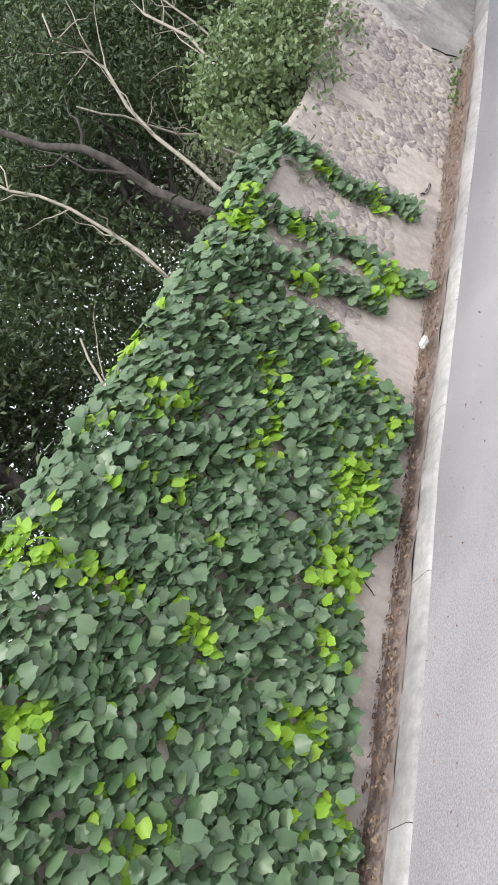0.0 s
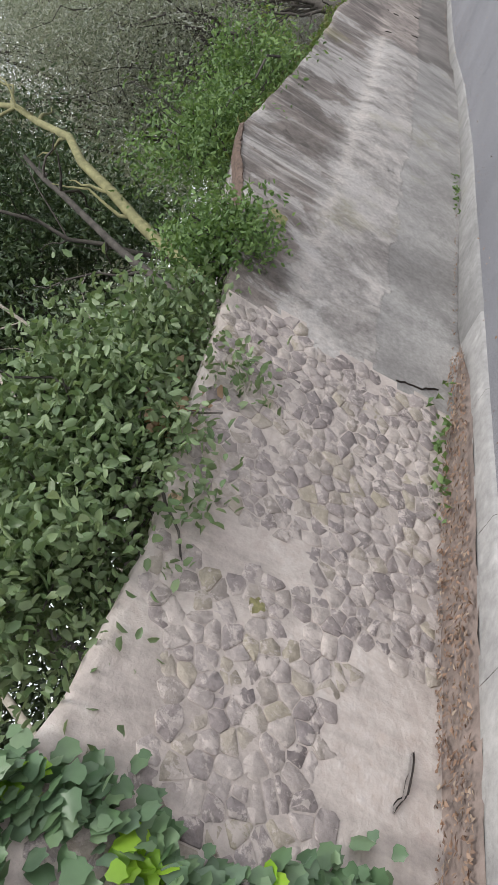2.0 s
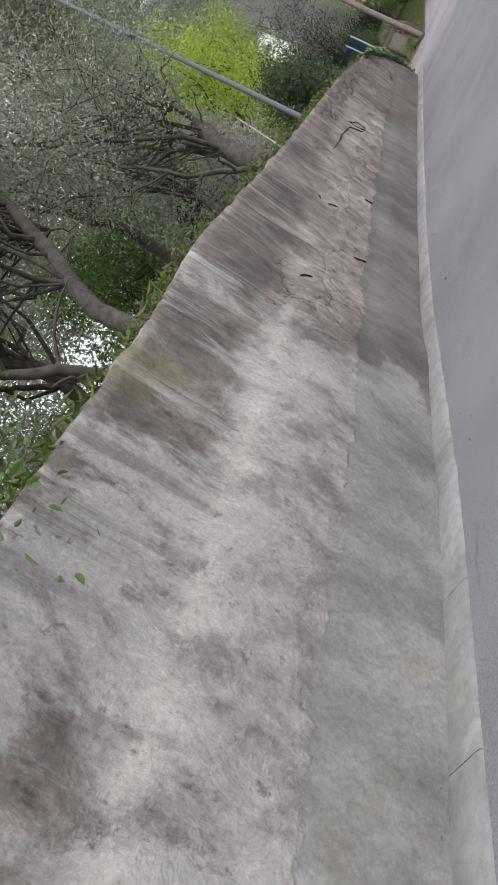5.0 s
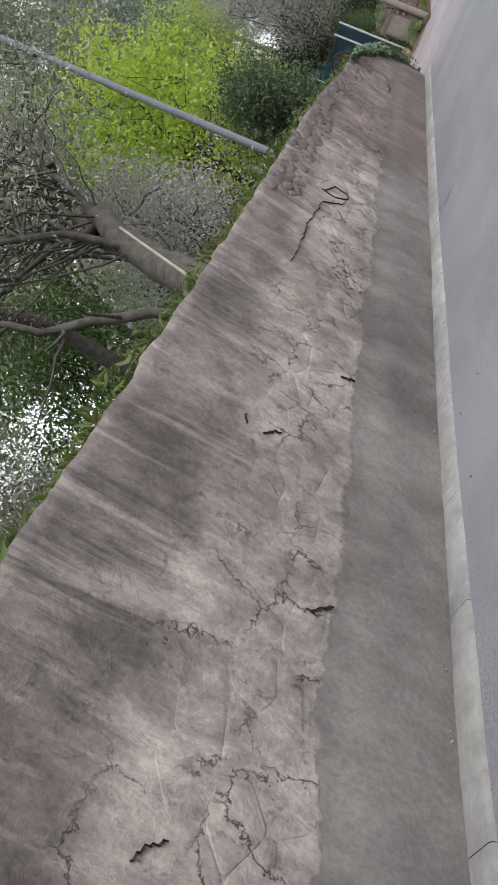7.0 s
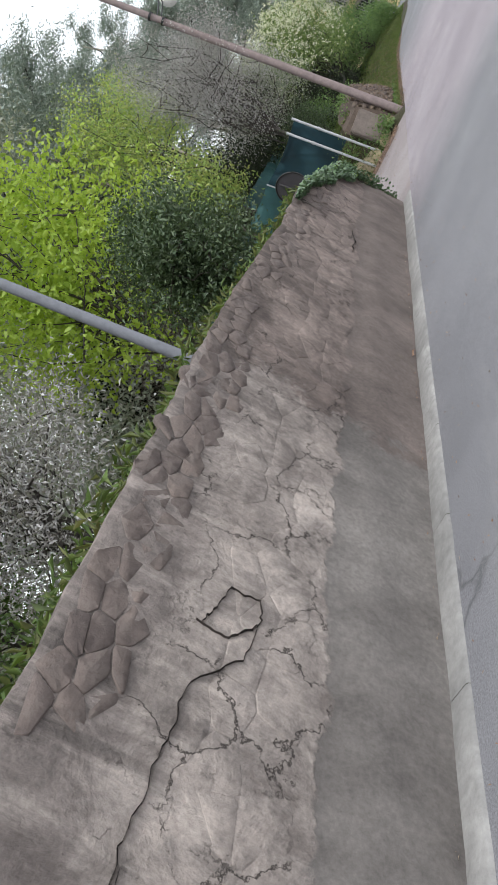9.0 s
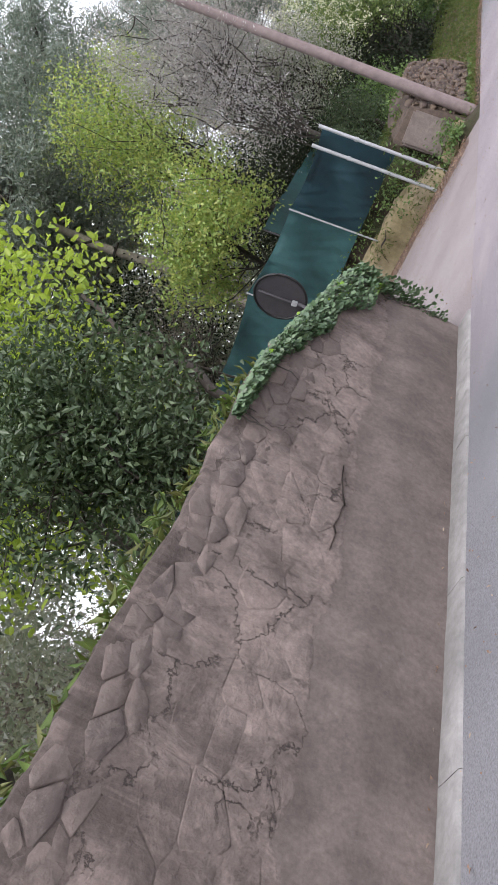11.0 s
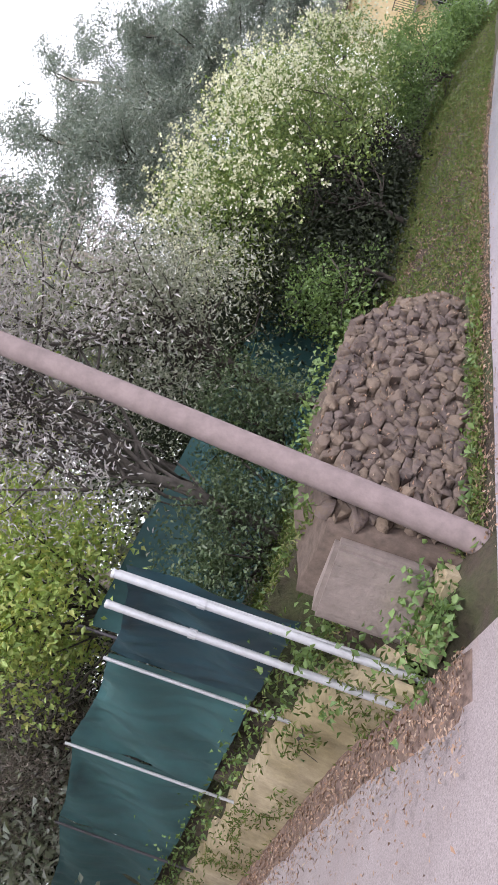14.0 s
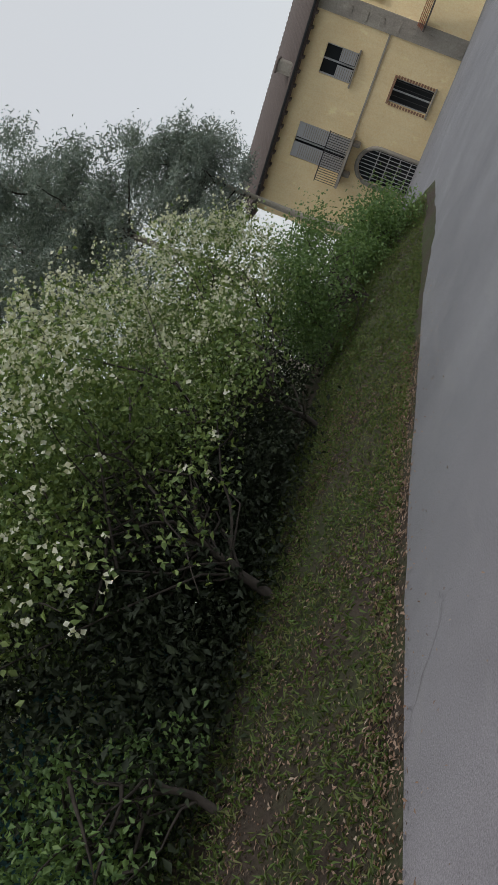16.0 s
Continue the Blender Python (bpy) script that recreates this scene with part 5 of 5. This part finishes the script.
tree("olive_tree", "spreading grey olive tree with a thick hollow forked trunk", (26.9, 3.5, 1.85), (28.6, 3.85, 3.4), 0.2, (28.8, 4.7, 5.2), (3.8, 1.7, 2.0), 190, 95, 0.25, 0.075, OLIVE, BARK, 8, 0.28, 0.3, -0.85, 9, 90)
tree("olive_tree", "tall thin-leaved grey olive behind the terrace", (24.5, 6.6, 2.0), (24.5, 6.3, 5.0), 0.14, (24.5, 6.4, 7.6), (4.8, 1.8, 3.4), 290, 120, 0.3, 0.085, OLIVE, BARK, 81, 0.28, 0.3, -0.8, 18, 60)
tree("olive_tree", "tall thin-leaved grey olive beyond the fork", (33.5, 6.9, 1.8), (33.5, 6.7, 5.0), 0.12, (32.5, 6.6, 7.8), (4.6, 1.6, 3.6), 120, 110, 0.3, 0.085, OLIVE, BARK, 82, 0.28, 0.3, -0.8, 14, 50)
tree("olive_tree", "tall open-crowned grey tree high over the terrace", (31, 7.6, 1.8), (31, 7.0, 6.5), 0.15, (30.5, 6.4, 10.2), (5.4, 1.6, 3.4), 110, 110, 0.36, 0.12, OLIVE, BARK, 84, 0.35, 0.2, -0.9, 20, 60)
tree("olive_tree", "tall open-crowned grey tree behind the driveway entrance", (36.0, 10.5, 1.8), (37.5, 9.5, 7), 0.15, (39.5, 6.2, 10.8), (6.4, 1.5, 4.4), 360, 120, 0.4, 0.13, OLIVE, BARK, 85, 0.35, 0.2, -0.9, 20, 60)
tree("olive_tree", "low silvery olive bush at the terrace edge", (31.6, 5.2, 1.7), (31.6, 5.1, 2.2), 0.05, (31.8, 5.0, 3.0), (1.6, 0.8, 1.2), 100, 110, 0.2, 0.06, SILVER, BARK, 83, 0.28, 0.25, -0.9, 12, 40)
tree("maple_tree", "young tree in bright yellow-green spring leaf", (37.0, 6.2, 1.5), (37.0, 5.8, 3.4), 0.08, (37.4, 5.6, 4.6), (2.7, 1.5, 2.6), 190, 64, 0.26, 0.095, MAPLE, BARK, 10, 0.6, 0.3, -0.85, 16, 50)
tree("maple_tree", "dark leafy tree beside the driveway", (34.4, 10.2, 1.7), (34.4, 10, 3.4), 0.1, (34.4, 10, 4.2), (2.0, 1.8, 2.4), 110, 90, 0.24, 0.1, SHRUB, BARK, 11, 0.55, 0.3)
tree("evergreen_oak", "dark shrubby oak at the end of the wall", (37.0, 4.9, 1.4), (37.2, 4.6, 2.1), 0.07, (36.5, 4.3, 2.45), (1.25, 0.75, 1.15), 170, 95, 0.16, 0.07, OAK, DARK_BARK, 12, 0.45, 0.3, -0.95, 12, 40)
tree("silver_shrub", "bare grey-twigged tree behind the pole", (45.6, 4.6, 1.0), (45.6, 4.4, 2.4), 0.07, (46.2, 4.0, 4.3), (2.0, 1.3, 2.0), 230, 130, 0.22, 0.055, SILVER, BARK, 13, 0.25, 0.2, -0.9, 24, 120)
tree("silver_shrub", "grey-leaved tree leaning over the dry stone wall", (47.6, 4.5, 1.1), (47.6, 4.2, 2.4), 0.07, (47.8, 4.2, 3.4), (1.6, 0.9, 1.6), 120, 130, 0.22, 0.06, OLIVE, DARK_BARK, 14, 0.28, 0.2, -0.9, 18, 80)
tree("garden_tree", "tall yellow-green leafy tree behind the fence", (49.6, 7.6, 1.2), (49.6, 7.2, 4.6), 0.1, (49.4, 6.8, 6.0), (2.3, 1.7, 2.2), 130, 100, 0.25, 0.085, YELLOW, BARK, 15, 0.5, 0.3)
tree("garden_tree", "green leafy tree hanging over the fence", (46.6, 7.6, 1.2), (46.6, 7.3, 3.0), 0.08, (46.2, 7.1, 3.6), (1.2, 1.6, 1.3), 110, 90, 0.2, 0.085, YELLOW, BARK, 16, 0.55, 0.3)
tree("thicket", "brown twiggy thicket behind the fence", (47.6, 11.6, 1.4), (47.6, 11.6, 3.0), 0.08, (47.4, 11.6, 3.6), (1.2, 3.2, 1.7), 150, 110, 0.25, 0.08, DRYTWIG, BARK, 17, 0.3, 0.2, -0.9, 24, 120, "", None, 0.5, "shrub")
tree("thicket", "grey-brown twiggy thicket hung with ivy behind the fence", (48.6, 17.5, 1.6), (48.6, 17.5, 3.4), 0.08, (48.2, 17.5, 4.0), (1.4, 4.0, 2.0), 140, 110, 0.3, 0.09, OLIVE, BARK, 18, 0.35, 0.2, -0.9, 20, 90, "", None, 0.5, "shrub")
# The crown takes the leaf colour that is darkened for shade.
tree("thicket", "dark evergreen thicket standing behind the net fence", (49.2, 14.5, 1.5), (49.2, 14.4, 3.4), 0.1, (48.9, 14.2, 4.6), (1.7, 4.2, 2.8), 320, 120, 0.32, 0.11, SHADELEAF, DARK_BARK, 29, 0.4, 0.2, -0.95, 20, 60, "", None, 0.5, "shrub")
tree("thicket", "brown twiggy thicket at the top of the driveway", (43.5, 26, 1.2), (43.5, 26, 3.0), 0.1, (43.0, 26, 4.0), (5.0, 2.0, 3.8), 420, 110, 0.4, 0.13, DRYTWIG, BARK, 26, 0.35, 0.2, -0.9, 24, 90, "", None, 0.5, "shrub")
tree("thicket", "brown twiggy thicket beyond the gate", (47.5, 25, 1.2), (47.5, 25, 3.2), 0.1, (46.5, 24.6, 5.2), (3.4, 2.0, 4.2), 230, 110, 0.4, 0.13, DRYTWIG, BARK, 27, 0.35, 0.2, -0.9, 24, 90, "", None, 0.5, "shrub")
tree("thicket", "grey-brown twiggy thicket above the driveway bend", (40.5, 22, 1.2), (40.5, 22, 3.2), 0.1, (40.0, 21.5, 4.4), (3.4, 2.2, 4.0), 460, 110, 0.4, 0.13, DRYTWIG, BARK, 28, 0.35, 0.2, -0.9, 24, 90, "", None, 0.5, "shrub")
tree("hawthorn", "flowering hawthorn with white blossom over dark shade", (53.2, 4.3, 0.55), (53.6, 4.2, 1.5), 0.06, (54.0, 4.35, 2.5), (3.9, 1.9, 1.9), 400, 90, 0.19, 0.065, HAW, DARK_BARK, 19, 0.6, 0.3, -0.55, 20, 60, "", (FLOWER, 4200, 0.042))
tree("hawthorn", "white-flowering hawthorn further along the verge", (57.5, 4.4, 0.5), (57.8, 4.2, 1.4), 0.06, (58.6, 4.1, 2.4), (2.6, 1.7, 1.8), 170, 90, 0.19, 0.065, HAW, DARK_BARK, 20, 0.6, 0.5, -0.4, 16, 50, "", (FLOWER, 2200, 0.042))
tree("verge_bush", "bright green leafy bush at the bend", (62.0, 3.6, 0.2), (62.0, 3.5, 0.9), 0.05, (62.6, 3.6, 1.2), (2.6, 1.3, 1.25), 160, 90, 0.19, 0.07, SHRUB, DARK_BARK, 21, 0.55, 0.5, -0.5, 12, 40, "", None, 0.5, "bush")
tree("verge_bush", "bright green leafy bush in front of the house", (66.0, 3.1, 0.0), (66.0, 3.0, 0.6), 0.05, (65.4, 3.1, 0.5), (1.8, 1.1, 0.8), 110, 80, 0.2, 0.08, SHRUB, DARK_BARK, 25, 0.55, 0.4, -0.6, 10, 30, "", None, 0.5, "bush")
tree("verge_bush", "dark green bush in the shade of the hawthorn", (50.8, 4.2, 0.7), (50.8, 4.2, 1.1), 0.04, (50.6, 4.5, 1.3), (1.0, 0.7, 0.8), 60, 50, 0.12, 0.06, SHRUB, DARK_BARK, 22, 0.55, 0.4, -0.6, 8, 20, "", None, 0.5, "bush")

tree("verge_bush", "dark green rounded bush above the dry stone wall", (45.4, 4.9, 1.0), (45.4, 4.7, 1.3), 0.04, (45.4, 4.6, 1.45), (0.8, 0.6, 0.6), 70, 90, 0.12, 0.045, OAK, DARK_BARK, 23, 0.55, 0.3, -0.8, 8, 20, "", None, 0.5, "bush")
tree("verge_bush", "dark green leafy bush above the dry stone wall", (46.9, 4.8, 1.0), (46.9, 4.6, 1.4), 0.04, (46.9, 4.4, 1.65), (1.0, 0.6, 0.7), 80, 90, 0.12, 0.045, OAK, DARK_BARK, 24, 0.55, 0.3, -0.8, 8, 20, "", None, 0.5, "bush")


def pine(foot, height, r, seed):
    rng = np.random.default_rng(seed)
    t = thing("pine_tree", "tall grey-green pine with a bare trunk, paled for haze", "tree", foot, "pines beyond the hawthorn")
    runs = [(bent((0, 0, -0.3), (0.4, 0, height), rng, 0.05, 10), np.linspace(0.17, 0.05, 10))]
    cc = shell((0, 0, height * 0.74), (r, r * 0.8, height * 0.33), 130, rng, 0.3, -0.8)
    limb = [(bent((0.2, 0, c[2] * 0.94), c, rng, 0.15, 6), np.linspace(0.04, 0.012, 6)) for c in cc[:46]]
    part("trunk", mesh_from("trunk", *tubes(runs, 10), [PALE_BARK], True), None, t)
    for run in limb[:24]:
        part("limb", mesh_from("limb", *tubes([run], 5), [BARK], True), None, t)
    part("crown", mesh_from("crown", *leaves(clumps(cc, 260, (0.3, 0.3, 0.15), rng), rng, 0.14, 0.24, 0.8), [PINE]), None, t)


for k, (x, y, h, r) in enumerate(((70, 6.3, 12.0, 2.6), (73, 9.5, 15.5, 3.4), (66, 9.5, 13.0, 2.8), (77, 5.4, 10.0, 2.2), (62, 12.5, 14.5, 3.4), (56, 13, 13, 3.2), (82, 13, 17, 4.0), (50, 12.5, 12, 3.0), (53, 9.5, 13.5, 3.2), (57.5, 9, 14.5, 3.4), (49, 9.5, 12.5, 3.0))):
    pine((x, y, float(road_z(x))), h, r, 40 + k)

# pale saplings and leaning limbs along the terrace edge
for k, (a, b, r, m, lab) in enumerate((((9.75, 4.2, 1.5), (11.75, 4.0, 4.8), 0.03, PALE_BARK, "pale slender leaning stem"), ((10.65, 4.0, 1.5), (12.75, 3.9, 4.4), 0.028, PALE_BARK, "pale slender leaning stem"),
                                       ((8.35, 4.4, 1.5), (8.85, 4.2, 4.2), 0.025, PALE_BARK, "pale slender leaning stem"), ((11.55, 4.5, 1.6), (10.55, 4.2, 3.9), 0.022, PALE_BARK, "pale slender leaning stem"),
                                       ((14.0, 3.6, 1.9), (16.9, 4.0, 5.4), 0.07, MOSS_BARK, "mossy green leaning limb"), ((13.3, 3.8, 1.8), (15.6, 3.85, 4.4), 0.05, BARK, "grey curved stem"),
                                       ((9.3, 4.0, 1.6), (9.75, 4.2, 5.0), 0.06, BARK, "grey thick upright stem"), ((6.15, 4.3, 1.5), (7.25, 4.1, 2.6), 0.02, PALE_BARK, "pale slender leaning stem"),
                                       ((12.6, 4.2, 1.8), (13.3, 3.9, 4.6), 0.022, PALE_BARK, "pale slender leaning stem"), ((15.2, 4.3, 2.0), (14.6, 4.0, 4.9), 0.03, BARK, "grey slender stem"),
                                       ((20.9, 3.4, 2.0), (20.3, 3.6, 3.3), 0.06, BARK, "grey bent olive limb"), ((26.3, 3.25, 1.9), (26.0, 3.9, 3.6), 0.05, BARK, "grey olive limb reaching out"),
                                       ((36.9, 4.0, 1.5), (38.4, 4.4, 3.4), 0.05, DARK_BARK, "dark leaning oak limb"))):
    rng = np.random.default_rng(60 + k)
    s = thing("sapling", lab + " on the terrace edge", "sapling", a)
    d = np.array(b) - np.array(a)
    main = bent((0, 0, -0.1), d, rng, 0.13, 10)
    runs = [(main, np.linspace(r, r * 0.45, 10))]
    for _ in range(7):
        i = rng.integers(3, 9)
        runs.append((bent(main[i], main[i] + rng.normal(0, 0.4, 3) + d * 0.16, rng, 0.25, 6), np.linspace(r * 0.35, r * 0.08, 6)))
    part("stem", mesh_from("stem", *tubes(runs[:1], 8), [m], True), None, s)
    for run in runs[1:]:
        part("branch", mesh_from("branch", *tubes([run], 6), [m], True), None, s)

# ---- far woods, grass, litter ----
fence = thing("fence", "dark green shade-net fence behind the verge bushes", "fence", (49.0, 6.2, 0.9))
for k in range(5):
    V, F = [], []
    for i in range(20):
        for j in range(8):
            V.append((-3.6 + k * 1.9 + i * 0.1, 0.05 * noise.noise((k + i * 0.2, j * 0.3, 1)) + 0.12 * k, -0.1 + j * 0.25))
    F = [(i * 8 + j, (i + 1) * 8 + j, (i + 1) * 8 + j + 1, i * 8 + j + 1) for i in range(19) for j in range(7)]
    part("net_panel", mesh_from("net_panel", V, F, [NET], True), None, fence)
    part("post", mesh_from("post", *tubes([(np.array([(-3.65 + k * 1.9, 0.12 * k, z) for z in (-0.5, 0.6, 1.75)]), np.full(3, 0.016))], 8), [SIGN_BACK], True), None, fence)
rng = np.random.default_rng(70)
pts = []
# Dark clumps inside the hawthorn, put there for the shade of its hollow.
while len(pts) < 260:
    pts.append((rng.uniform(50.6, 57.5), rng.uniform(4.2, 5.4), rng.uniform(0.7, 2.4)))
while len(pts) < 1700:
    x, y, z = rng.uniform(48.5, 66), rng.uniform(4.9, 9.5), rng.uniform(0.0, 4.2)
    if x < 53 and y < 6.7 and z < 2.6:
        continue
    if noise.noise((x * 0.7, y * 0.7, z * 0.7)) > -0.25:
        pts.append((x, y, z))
tagged(part("shade_thicket", mesh_from("shade_thicket", *leaves(clumps(pts, 80, 0.28, rng), rng, 0.085, 0.5, 0.4), [SHADELEAF])), "evergreen undergrowth in and behind the hawthorns, darkened for deep shade", "undergrowth", "", "stuff")

rng = np.random.default_rng(77)
pts = []
while len(pts) < 9600:
    x, y, z = rng.uniform(-14, 84), rng.uniform(11, 18), rng.uniform(0, 14)
    open_sky = np.interp(x, (0, 18, 26, 34, 42, 60, 66, 84), (13, 13, 14, 13, 12, 9, 7, 5)) + 2.0 * noise.noise((x * 0.35, 1, 0)) + noise.noise((x * 1.2, 2, 0))
    if z < open_sky and noise.noise((x * 0.6, y * 0.6, z * 0.6)) > -0.28 and not (38 < x < 45.5 and z < 3) and not (30 < x < 44 and 3 < z < 7.5 and noise.noise((x * 0.5, 9, z * 0.5)) > 0.22) and not (((x - 36.6) / 2.8) ** 2 + ((z - 5.3) / 1.5) ** 2 < 1):
        pts.append((x, y, z))
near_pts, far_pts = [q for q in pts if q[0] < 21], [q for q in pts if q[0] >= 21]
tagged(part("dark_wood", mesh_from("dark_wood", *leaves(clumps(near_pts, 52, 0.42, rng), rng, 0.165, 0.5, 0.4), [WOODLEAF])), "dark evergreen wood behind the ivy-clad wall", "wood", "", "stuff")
tagged(part("far_wood", mesh_from("far_wood", *leaves(clumps(far_pts, 52, 0.42, rng), rng, 0.165, 0.5, 0.4), [HAZYLEAF])), "grey-green mixed wood behind the terrace and fence, paled for haze", "wood", "", "stuff")

pts = []
for _ in range(2600):
    x = rng.uniform(15.0, 36.2)
    t = float(line(TOP, x))
    y = float(line(FOOT, x)) - LEAN * t + rng.uniform(0.02, 0.5)
    pts.append((x, y, t + rng.uniform(0.0, 0.12) * (1 + noise.noise((x, 0, 0)))))
grown("grass", "uneven grass fringe along the top of the wall", "grass", np.array(pts), rng, 0.11, GRASS, 0.16, 0.0)
pts = []
for _ in range(46000):
    x, y = rng.uniform(44.2, 68), 0
    e = float(line(EDGE, x))
    y = e + 0.08 + rng.random() ** 1.2 * 2.4
    if noise.noise((x * 1.1, y * 1.1, 3)) + 0.25 * (x > 52) < -0.5 and x < 58:
        continue
    if 44.3 < x < 48.0 and 2.95 < y < 3.3:
        continue
    pts.append((x, y, float(land(x, y)) + rng.uniform(0.0, 0.07)))
for _ in range(4200):
    y = rng.uniform(3.6, 18)
    z = rng.random() ** 0.8 * 0.55
    if noise.noise((y * 1.6, z * 3, 17)) > -0.02:
        pts.append((float(fence_x(y)) - 0.17 + 0.05 * z + rng.normal(0, 0.02), y, float(ramp_z(y)) + z))
for _ in range(900):
    x = rng.uniform(44.3, 48.2)
    pts.append((x, rng.uniform(2.84, 2.99), rng.uniform(0.0, 0.1)))
for _ in range(1500):
    y = rng.uniform(3.6, 20)
    x = float(fence_x(y)) - 0.1 + rng.normal(0, 0.07)
    pts.append((x, y, float(ramp_z(y)) + (rng.uniform(0, 0.1) if rng.random() < 0.35 else rng.uniform(0.42, 0.85))))
grown("verge_grass", "green and yellowing grass and weeds on the verge", "grass", np.array(pts), rng, 0.06, GRASS, 0.2, 0.3)
pts = []
for _ in range(900):
    y = rng.uniform(3.6, 16)
    pts.append((float(fence_x(y)) - 0.02 + rng.normal(0, 0.1), y, float(ramp_z(y)) + 0.62 + abs(rng.normal(0, 0.14)) * (1 + 1.2 * noise.noise((y * 1.1, 5, 0)))))
for _ in range(700):
    pts.append((44.0 + rng.normal(0, 0.25), 3.05 + abs(rng.normal(0, 0.35)), 0.1 + abs(rng.normal(0, 0.14))))
for _ in range(900):
    pts.append((44.35 + rng.normal(0, 0.22), rng.uniform(3.65, 4.7), 0.35 + abs(rng.normal(0, 0.22))))
for _ in range(60):
    x = rng.normal(11.9, 0.3)
    pts.append((x, float(line(FOOT, x)) - 0.05 - abs(rng.normal(0, 0.05)), 0.1 + abs(rng.normal(0, 0.06))))
for _ in range(120):
    x = rng.normal(16.2, 0.25)
    pts.append((x, float(line(FOOT, x)) - 0.04 - abs(rng.normal(0, 0.02)), 0.05 + abs(rng.normal(0, 0.05))))
for _ in range(260):
    x = rng.uniform(44.3, 48.2)
    pts.append((x, rng.uniform(2.86, 2.99), rng.uniform(0.0, 0.16)))
for _ in range(350):
    x = rng.uniform(44.6, 48.0)
    pts.append((x, rng.uniform(3.1, 3.6), float(line(DRY_TOP, x)) + rng.uniform(-0.02, 0.12)))
grown("weeds", "leafy green weeds along the low wall", "weeds", np.array(pts), rng, 0.058, SHRUB, 0.6, 0.5)
pts = []
for _ in range(6000):
    x = rng.uniform(-4, 13)
    a, b = float(line(EDGE, x)) + 0.2, float(line(FOOT, x))
    y = a + (b - a) * rng.random()
    pts.append((x, y, 0.05 + 0.1 * (y - a) / 0.5 + rng.uniform(0, 0.02)))
for _ in range(500):
    x = rng.uniform(13, 37)
    pts.append((x, float(line(FOOT, x)) - rng.uniform(0.0, 0.06), 0.06 + rng.uniform(0, 0.015)))
for _ in range(16000):
    x = rng.uniform(44.2, 57)
    y = float(line(EDGE, x)) + rng.normal(0.15, 0.1) if rng.random() < 0.45 else float(line(EDGE, x)) + rng.uniform(0.2, 1.6)
    if 44.3 < x < 48.0 and 2.95 < y:
        continue
    pts.append((x, y, float(land(x, max(y, float(line(EDGE, x)) + 0.02))) + rng.uniform(0.01, 0.03)))
for _ in range(9000):
    y = rng.uniform(3.1, 16)
    pts.append((float(fence_x(y)) - 0.14 - abs(rng.normal(0, 0.4)), y, float(ramp_z(y)) + 0.05))
for _ in range(700):
    x = rng.uniform(44.4, 48.0)
    z = rng.uniform(0.1, 1.0) * float(line(DRY_TOP, x))
    pts.append(on_bank(x, z, 0.035))
for _ in range(5200):
    x = rng.uniform(47.6, 58)
    y = float(line(EDGE, x)) + 0.1 + rng.random() * 2.1
    if noise.noise((x * 1.4, y * 1.4, 11)) + 0.3 * (x < 51) > 0.15:
        pts.append((x, y, float(land(x, y)) + rng.uniform(0.03, 0.08)))
grown("leaf_litter", "dry brown leaves and twigs lying along the edges", "leaf litter", np.array(pts), rng, 0.034, LITTER, 0.5, 3.0, "stuff", 0.07)
pts = []
for _ in range(900):
    x = rng.uniform(-2, 60)
    y = float(line(EDGE, x)) - abs(rng.normal(0, 0.5)) - 0.02
    pts.append((x, y, float(road_z(x)) + 0.02))
for _ in range(400):
    y = rng.uniform(3.2, 9)
    pts.append((rng.uniform(END + 0.3, 44), y, float(ramp_z(y)) + 0.035))
grown("road_debris", "scattered small dead leaves and grit on the asphalt", "debris", np.array(pts), rng, 0.022, LITTER, 0.5, 2.0, "stuff", 0.1)
pts = [face(x, z, 0.04) for x, z in np.column_stack([rng.normal(11.0, 0.2, 26), rng.normal(1.72, 0.1, 26)])]
dry_leaf = thing("dry_ivy", "cluster of withered orange-brown ivy leaves", "ivy")
part("withered_leaves", mesh_from("withered_leaves", *leaves(np.array(pts), rng, 0.075, 0.8, 0.2, None, 0.18, True), [IVY_DRY]), None, dry_leaf)
